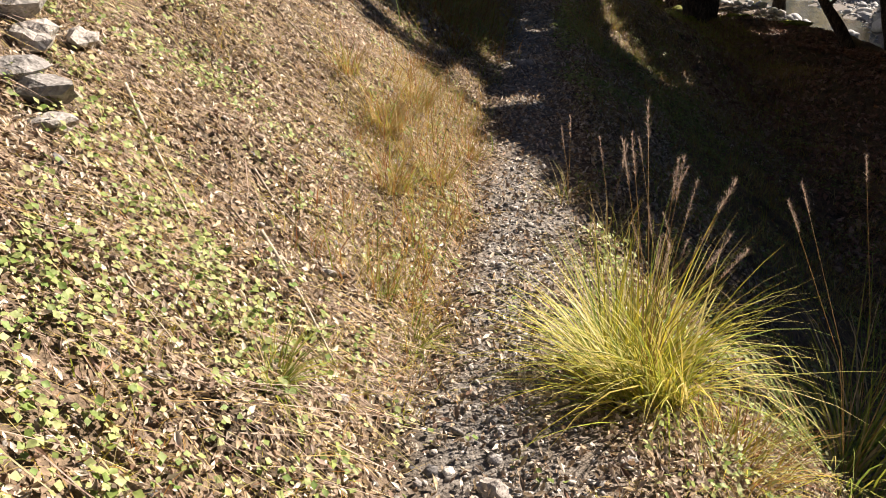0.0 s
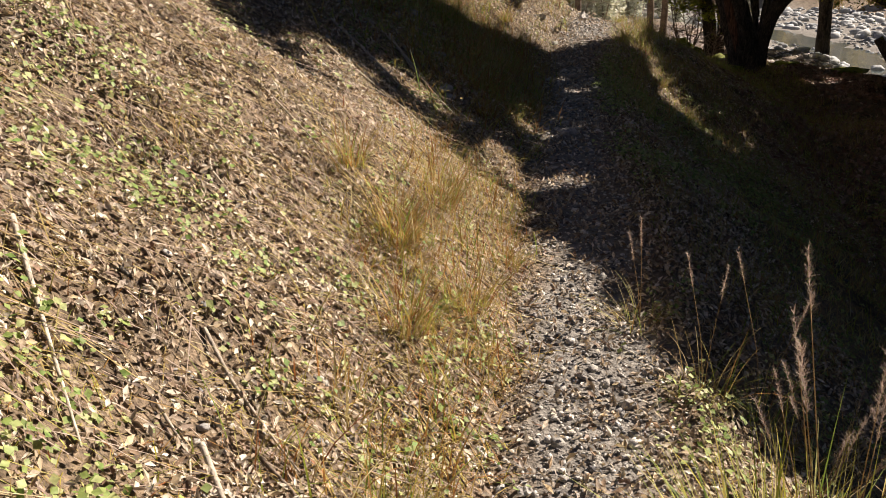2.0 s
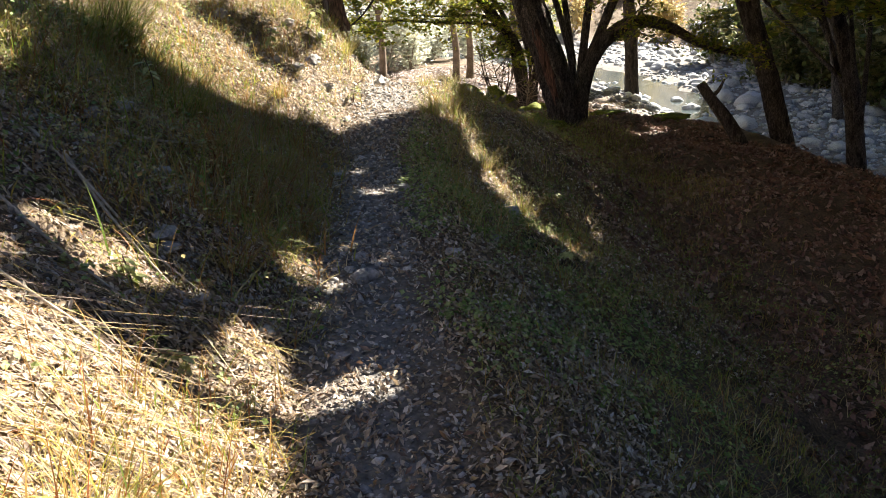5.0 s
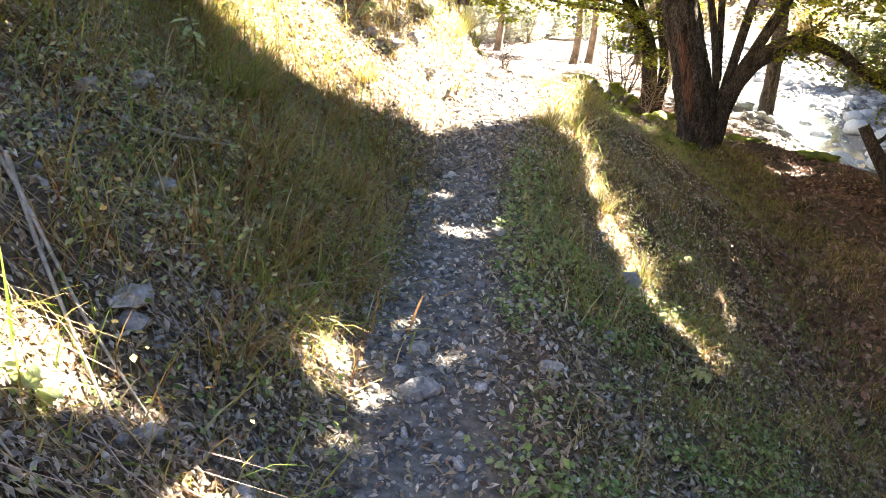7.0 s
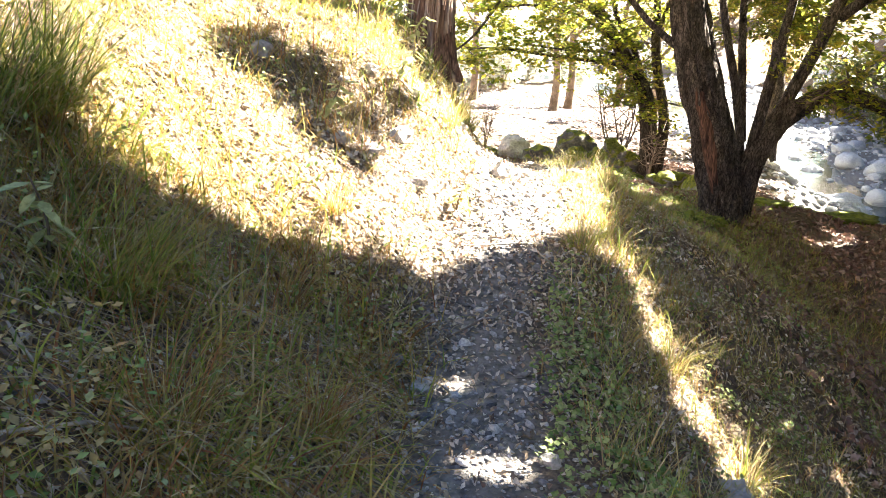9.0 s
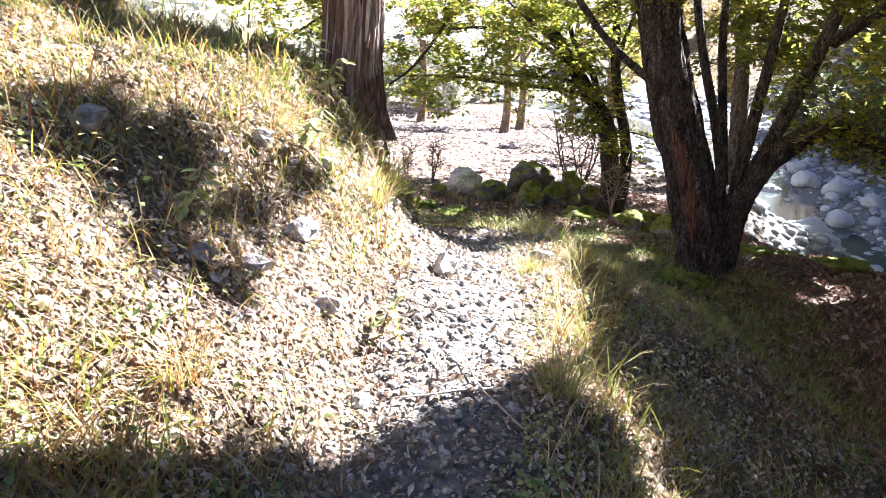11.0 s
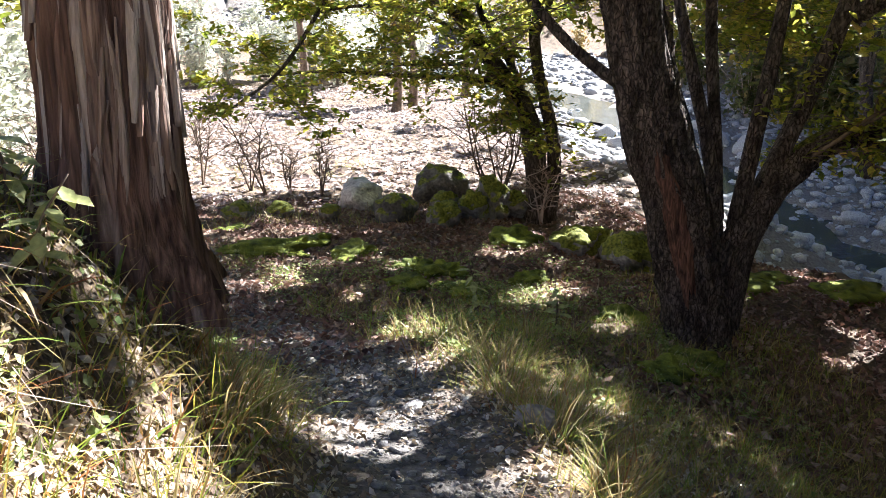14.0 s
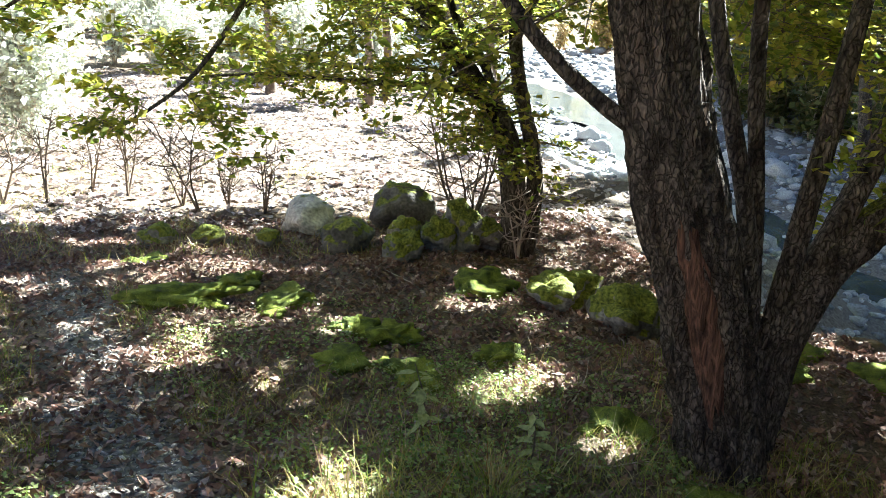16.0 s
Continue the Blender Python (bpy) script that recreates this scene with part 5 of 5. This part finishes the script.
STICK = np.random.default_rng(77)
for n in range(60):
    if n < 34:
        x, y = STICK.uniform(-1.7, 0.1), STICK.uniform(1.6, 9.5)
        yaw = STICK.normal(-0.75, 0.5)
    elif n < 46:
        x, y = STICK.uniform(0.2, 1.4), STICK.uniform(10.2, 12.4)
        yaw = STICK.uniform(0, 6.3)
    else:
        x, y = STICK.uniform(2.2, 6.0), STICK.uniform(15, 20)
        yaw = STICK.uniform(0, 6.3)
    ln = STICK.uniform(0.15, 0.6)
    pts = []
    for k in (0, 0.35, 0.7, 1):
        a, b = x + ln * k * np.cos(yaw) + STICK.normal(0, 0.015), y + ln * k * np.sin(yaw) + STICK.normal(0, 0.015)
        pts.append((a, b, float(height(a, b)) + 0.012 + 0.03 * k * STICK.random()))
    put_stick(pts, STICK.uniform(0.003, 0.008), M_PALETWIG if STICK.random() < 0.7 else M_TWIG)

for a, b in (((-0.8, 7.75), (-0.02, 7.0)), ((-0.62, 7.6), (-0.12, 6.95)), ((-0.95, 7.1), (-0.25, 6.7)), ((-0.45, 8.3), (0.0, 8.75)), ((-0.9, 6.6), (-0.1, 6.3)), ((-1.3, 3.6), (-0.9, 3.0)), ((-0.7, 3.2), (-0.35, 2.6)), ((0.1, 9.6), (-0.6, 9.2))):
    along = [np.array(a) + (np.array(b) - np.array(a)) * k for k in (0, 0.3, 0.65, 1)]
    put_stick([(p[0], p[1], float(height(p[0], p[1])) + 0.03) for p in along], 0.009, label="long bleached dry branch lying down the bank")

snag = thing("fallen_snag", (6.5, 15.0, float(height(6.5, 15.0))), "dark broken fallen trunk with an upright stub and moss", "log")
s0 = -np.array(snag.location)
part("log", tube_mesh("log", [tube(curve([(5.2, 13.5, -1.35), (6.1, 14.3, -1.30), (6.9, 15.0, -1.35), (7.8, 15.8, -1.5)], 20) + s0, np.linspace(0.09, 0.13, 20), 14, 0.12, 3)], M_BARK), snag)
part("stub", tube_mesh("stub", [tube(curve([(6.9, 15.0, -1.3), (6.75, 15.1, -0.9), (6.45, 15.3, -0.45), (6.3, 15.4, -0.2)], 16) + s0, np.linspace(0.12, 0.07, 16), 14, 0.14, 4)], M_BARK), snag)
part("broken_branch", tube_mesh("broken_branch", [tube(curve([(6.4, 15.3, -0.42), (6.55, 15.3, -0.3), (6.65, 15.35, -0.15)], 8) + s0, np.linspace(0.04, 0.015, 8), 8, 0.1, 5)], M_BARK), snag)


# ---- bare saplings, leafy weeds and shrubs ----
def put_sapling(x, y, tall, seed, stems=3, m=M_TWIG, label="thin bare sapling with fine dark twigs", name="bare_sapling"):
    r = np.random.default_rng(seed)
    ob = thing(name, g0(x, y, 0.03), label, "shrub", "bare saplings at the terrace edge")
    for _ in range(stems):
        yaw, out = r.uniform(0, 6.3), r.uniform(0.1, 0.45)
        way = np.array((np.cos(yaw) * out, np.sin(yaw) * out, 1.0)) * tall * r.uniform(0.7, 1)
        line = curve([np.zeros(3), way * 0.5 + r.normal(0, 0.05 * tall, 3) * (1, 1, 0), way], 10)
        tubes = []
        stem = part("stem", tube_mesh("stem", [tube(line, np.linspace(0.018, 0.006, 10) * (0.6 + 0.4 * tall), 6)], m), ob)
        for k in range(9):
            q = r.integers(3, 10)
            tip = line[q] + np.array((r.normal(0, 0.22), r.normal(0, 0.22), r.uniform(0.08, 0.3))) * tall
            tubes.append(tube(curve([line[q], (line[q] + tip) / 2 + r.normal(0, 0.02, 3), tip], 6), np.linspace(0.008, 0.004, 6), 4))
            for _ in range(2):
                mid = (line[q] + tip) / 2
                tubes.append(tube(np.stack([mid, mid + r.normal(0, 0.12, 3) * tall + (0, 0, 0.06)]), np.array((0.005, 0.003)), 4))
        part("twigwork", tube_mesh("twigwork", tubes, m), stem)["kind"] = "stuff"
    return ob


for n, (x, y, t) in enumerate(((1.85, 22.6, 1.25), (1.65, 22.9, 0.8), (1.0, 23.4, 1.1), (0.5, 24.3, 1.1), (2.62, 22.7, 0.75), (2.2, 22.9, 0.6), (0.1, 23.2, 1.0), (-0.5, 23.8, 1.2), (4.75, 21.3, 1.5), (4.85, 21.2, 1.2), (-1.2, 24.5, 1.3), (6.2, 23.5, 0.7))):
    put_sapling(x, y, t, 401 + n, 2 + n % 3)
put_sapling(5.12, 20.55, 0.75, 441, 5, M_STRIP, "reddish dry basal shoots at the foot of the small tree", "basal_shoots")
for n, (x, y, t) in enumerate(((-0.9, 13.4, 1.3), (-1.4, 13.2, 1.5), (-1.9, 13.7, 1.4))):
    put_sapling(x, y, t, 431 + n, 4, M_TWIG, "sprawling bare shrub with dark arching twigs on the bank", "bare_shrub")


def put_weed(x, y, tall, seed, leaf=0.09, m=M_HERB, label="upright leafy green weed", pairs=8):
    r = np.random.default_rng(seed)
    ob = thing("leafy_weed", g0(x, y, 0.01), label, "plant", "leafy weeds")
    line = curve([(0, 0, 0), (r.normal(0, 0.04), r.normal(0, 0.04), tall * 0.55), (r.normal(0, 0.07), r.normal(0, 0.07), tall)], 12)
    part("stalk", tube_mesh("stalk", [tube(line, np.linspace(0.006, 0.002, 12), 6)], M_TWIG), ob)
    v = LEAF_V * (0.85, 1, 1) + (0, 0.55, 0)
    for k in range(pairs):
        p = line[3 + int(8.5 * k / pairs)]
        yaw = r.uniform(0, 6.3)
        for side in (0, np.pi):
            a, f = strewn(v, LEAF_F, p[None], turns(np.array([yaw + side]), np.array([r.uniform(-0.9, 0.1)]), np.zeros(1)), np.array([leaf * r.uniform(0.6, 1.1)]))
            part("leaf", to_mesh("leaf", a, f.ravel(), np.full(len(f), 3), [m]), ob)
    return ob


for n, (x, y, t, l) in enumerate(((0.35, 12.35, 0.85, 0.10), (-0.28, 6.9, 0.14, 0.08), (-0.1, 6.55, 0.12, 0.07), (2.75, 16.0, 0.46, 0.11), (3.2, 15.6, 0.42, 0.10), (0.6, 12.0, 0.2, 0.09), (0.95, 11.4, 0.16, 0.07), (0.2, 11.2, 0.2, 0.09), (0.75, 12.6, 0.26, 0.09), (0.65, 12.75, 0.22, 0.08), (-0.45, 9.2, 0.3, 0.09), (2.0, 8.6, 0.12, 0.07))):
    put_weed(x, y, t, 451 + n, l)


def shrub_mesh(seed, tall, wide, n, leaf, m):
    """Stems and foliage of a loose airy shrub."""
    r = np.random.default_rng(seed)
    tubes, spots = [], []
    for _ in range(11 if n > 2000 else 6):
        yaw, out = r.uniform(0, 6.3), r.uniform(0.1, 0.9)
        way = np.array((np.cos(yaw) * out * wide, np.sin(yaw) * out * wide, tall * r.uniform(0.6, 1)))
        line = curve([np.zeros(3), way * (0.4, 0.4, 0.6), way], 10)
        tubes.append(tube(line, np.linspace(0.03, 0.006, 10), 4))
        for q in range(2, 10):
            for _ in range(4):
                spots.append(line[q] + r.normal(0, 0.16, 3) * (wide, wide, tall * 0.5))
                if r.random() < 0.2:
                    tubes.append(tube(np.stack([line[q], spots[-1]]), np.array((0.007, 0.003)), 4))
    p = np.array(spots)[r.integers(0, len(spots), n)] + r.normal(0, 0.11, (n, 3))
    v, f = strewn(SMALL_V, SMALL_F, p, turns(r.uniform(0, 6.3, n), r.normal(0, 0.9, n), r.uniform(0, 6.3, n)), leaf * r.uniform(0.6, 1.3, n))
    return tube_mesh("stems", tubes, M_PALETWIG), to_mesh("foliage", v, f.ravel(), np.full(len(f), 3), [m])


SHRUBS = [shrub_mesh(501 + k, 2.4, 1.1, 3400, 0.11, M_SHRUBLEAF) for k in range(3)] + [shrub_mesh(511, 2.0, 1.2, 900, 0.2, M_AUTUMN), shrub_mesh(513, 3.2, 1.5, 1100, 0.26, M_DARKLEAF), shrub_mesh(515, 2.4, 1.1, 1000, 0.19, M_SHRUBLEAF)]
FAR = np.random.default_rng(91)
spots = [(-2.2, 24.6, 0), (-3.6, 23.4, 1), (-5.0, 25.5, 2), (-2.6, 27.5, 1), (-0.9, 28.5, 2), (-6.4, 24.5, 0), (-5.2, 29.5, 1), (-3.5, 31.5, 0), (-1.2, 33.0, 2), (-7.5, 28.0, 1), (-8.5, 32.5, 0), (-6.5, 34.5, 2)]
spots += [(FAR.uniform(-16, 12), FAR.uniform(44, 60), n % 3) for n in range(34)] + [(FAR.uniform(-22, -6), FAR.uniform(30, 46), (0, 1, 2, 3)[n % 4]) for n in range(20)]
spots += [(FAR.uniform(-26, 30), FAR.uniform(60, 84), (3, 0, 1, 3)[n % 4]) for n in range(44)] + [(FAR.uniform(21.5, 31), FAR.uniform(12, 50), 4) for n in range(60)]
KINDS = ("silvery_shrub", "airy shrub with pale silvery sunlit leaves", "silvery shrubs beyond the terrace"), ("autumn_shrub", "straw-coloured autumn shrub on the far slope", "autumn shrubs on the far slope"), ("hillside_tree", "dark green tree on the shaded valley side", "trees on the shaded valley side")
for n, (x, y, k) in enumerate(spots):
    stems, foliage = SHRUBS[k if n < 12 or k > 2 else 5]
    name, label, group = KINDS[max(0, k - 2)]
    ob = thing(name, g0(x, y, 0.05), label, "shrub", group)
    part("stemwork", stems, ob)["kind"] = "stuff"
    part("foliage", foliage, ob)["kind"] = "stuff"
    s = FAR.uniform(1.35, 1.9) if n < 12 else FAR.uniform(0.9, 1.6)
    ob.scale = (s, s, s * FAR.uniform(0.85, 1.2))
    ob.rotation_euler = (0, 0, FAR.uniform(0, 6.3))

for n, (x, y, t) in enumerate(((7.0, 37.4, 2.6), (7.9, 39.0, 3.0), (9.2, 33.0, 2.4), (4.5, 41.0, 3.2), (10.5, 41.5, 3.0))):
    z = float(height(x, y)) - 0.1
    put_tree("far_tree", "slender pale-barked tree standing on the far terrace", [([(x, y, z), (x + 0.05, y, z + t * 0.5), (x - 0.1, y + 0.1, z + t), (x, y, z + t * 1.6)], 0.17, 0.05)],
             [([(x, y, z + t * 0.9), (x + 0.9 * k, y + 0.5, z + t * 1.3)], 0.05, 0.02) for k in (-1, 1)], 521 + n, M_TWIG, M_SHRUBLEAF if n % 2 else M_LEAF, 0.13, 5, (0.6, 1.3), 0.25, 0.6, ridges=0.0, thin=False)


# ---- stream stones ----
BOULDER = np.random.default_rng(95)
for n in range(46):
    y = BOULDER.uniform(17, 42)
    x = float(stream_x(y)) + BOULDER.choice((-1, 1)) * BOULDER.uniform(0.8, 3.4) if n > 7 else float(stream_x(y)) + BOULDER.uniform(-0.6, 0.6)
    s = BOULDER.uniform(0.18, 0.55)
    put_rock("stream_boulder", x, y, (s, s * 0.8, s * 0.62), M_RIVER, "blue-grey water-worn boulder in the stream bed", "boulder", 601 + n, 0.25, "boulders in the stream bed", 0.3, 3)


def river_stones():
    keep = lambda x, y: (smooth(-6.5, -5.2, x - stream_x(y)) * (1 - smooth(9, 12, x - stream_x(y)))) * (0.25 + 0.75 * smooth(1.0, 1.8, np.abs(x - stream_x(y)))) * np.clip(26 / np.maximum(y, 14) - 0.15, 0.12, 1)
    x, y, r = scatter(15000, 5, 24, 10, 46, keep, 141)
    pieces = []
    for k in range(3):
        v, f = pebble(20 + k)
        a, b = x[k::3], y[k::3]
        s = np.clip(r.lognormal(-2.0, 0.5, len(a)), 0.06, 0.4)
        pieces.append(strewn(v, f, on_ground(a, b) + s[:, None] * (0, 0, 0.1), turns(r.uniform(0, 6.3, len(a)), r.normal(0, 0.25, len(a)), r.uniform(0, 6.3, len(a))), s))
    stuff("river_stones", "blue-grey rounded stones of the stream bed", "stones", pieces, M_RIVER)


river_stones()


def valley_scree():
    x, y, r = scatter(3600, 17, 34, 10, 62, lambda x, y: smooth(1.5, 4, x - stream_x(y)), 145)
    v, f = pebble(27)
    s = np.clip(r.lognormal(-1.2, 0.5, len(x)), 0.1, 0.9)
    stuff("scree", "grey stones and rubble on the far side of the stream", "stones", [strewn(v, f, on_ground(x, y), slope_turns(x, y, r, 0.4), s)], M_RIVER)


valley_scree()


# ---- loose bark on the peeling trunk ----
PEEL = np.random.default_rng(99)
for n in range(120):
    a, z0, ln = PEEL.uniform(-2.9, 0.9), PEEL.uniform(0.75, 2.7), PEEL.uniform(0.25, 0.8)
    s = np.linspace(0, 1, 7)
    z = z0 + s * ln
    cx, cy = np.interp(z, (0.5, 1.6, 2.8, 5.2), (0.835, 0.855, 0.895, 0.96)), np.interp(z, (0.5, 1.6, 2.8, 5.2), (13.06, 13.06, 13.08, 13.2))
    rad = 0.155 - 0.010 * (z - 0.8) + 0.10 * np.clip(1 - (z - 0.7) / 0.5, 0, 1) ** 2 + 0.022 * (1 - s) ** 2 * PEEL.random()
    half = PEEL.uniform(0.006, 0.026) / 0.18 * np.sin(np.pi * (0.08 + 0.86 * s)) + 0.01
    bend = a + 0.12 * np.sin(s * 3 + n)
    rows = []
    for th, lift in ((bend - half, 0.002), (bend, 0.012), (bend + half, 0.002), (bend, -0.006)):
        rows.append(np.stack([cx + (rad + lift) * np.cos(th), cy + (rad + lift) * np.sin(th), z], -1))
    v = np.stack(rows, 1).reshape(-1, 3) - np.array(peel.location)
    i, j = np.meshgrid(np.arange(6), np.arange(4), indexing="ij")
    f = np.stack([i * 4 + j, i * 4 + (j + 1) % 4, (i + 1) * 4 + (j + 1) % 4, (i + 1) * 4 + j], -1).reshape(-1, 4)
    part("bark_strip", to_mesh("bark_strip", v, f.ravel(), np.full(len(f), 4), [M_STRIP]), peel)
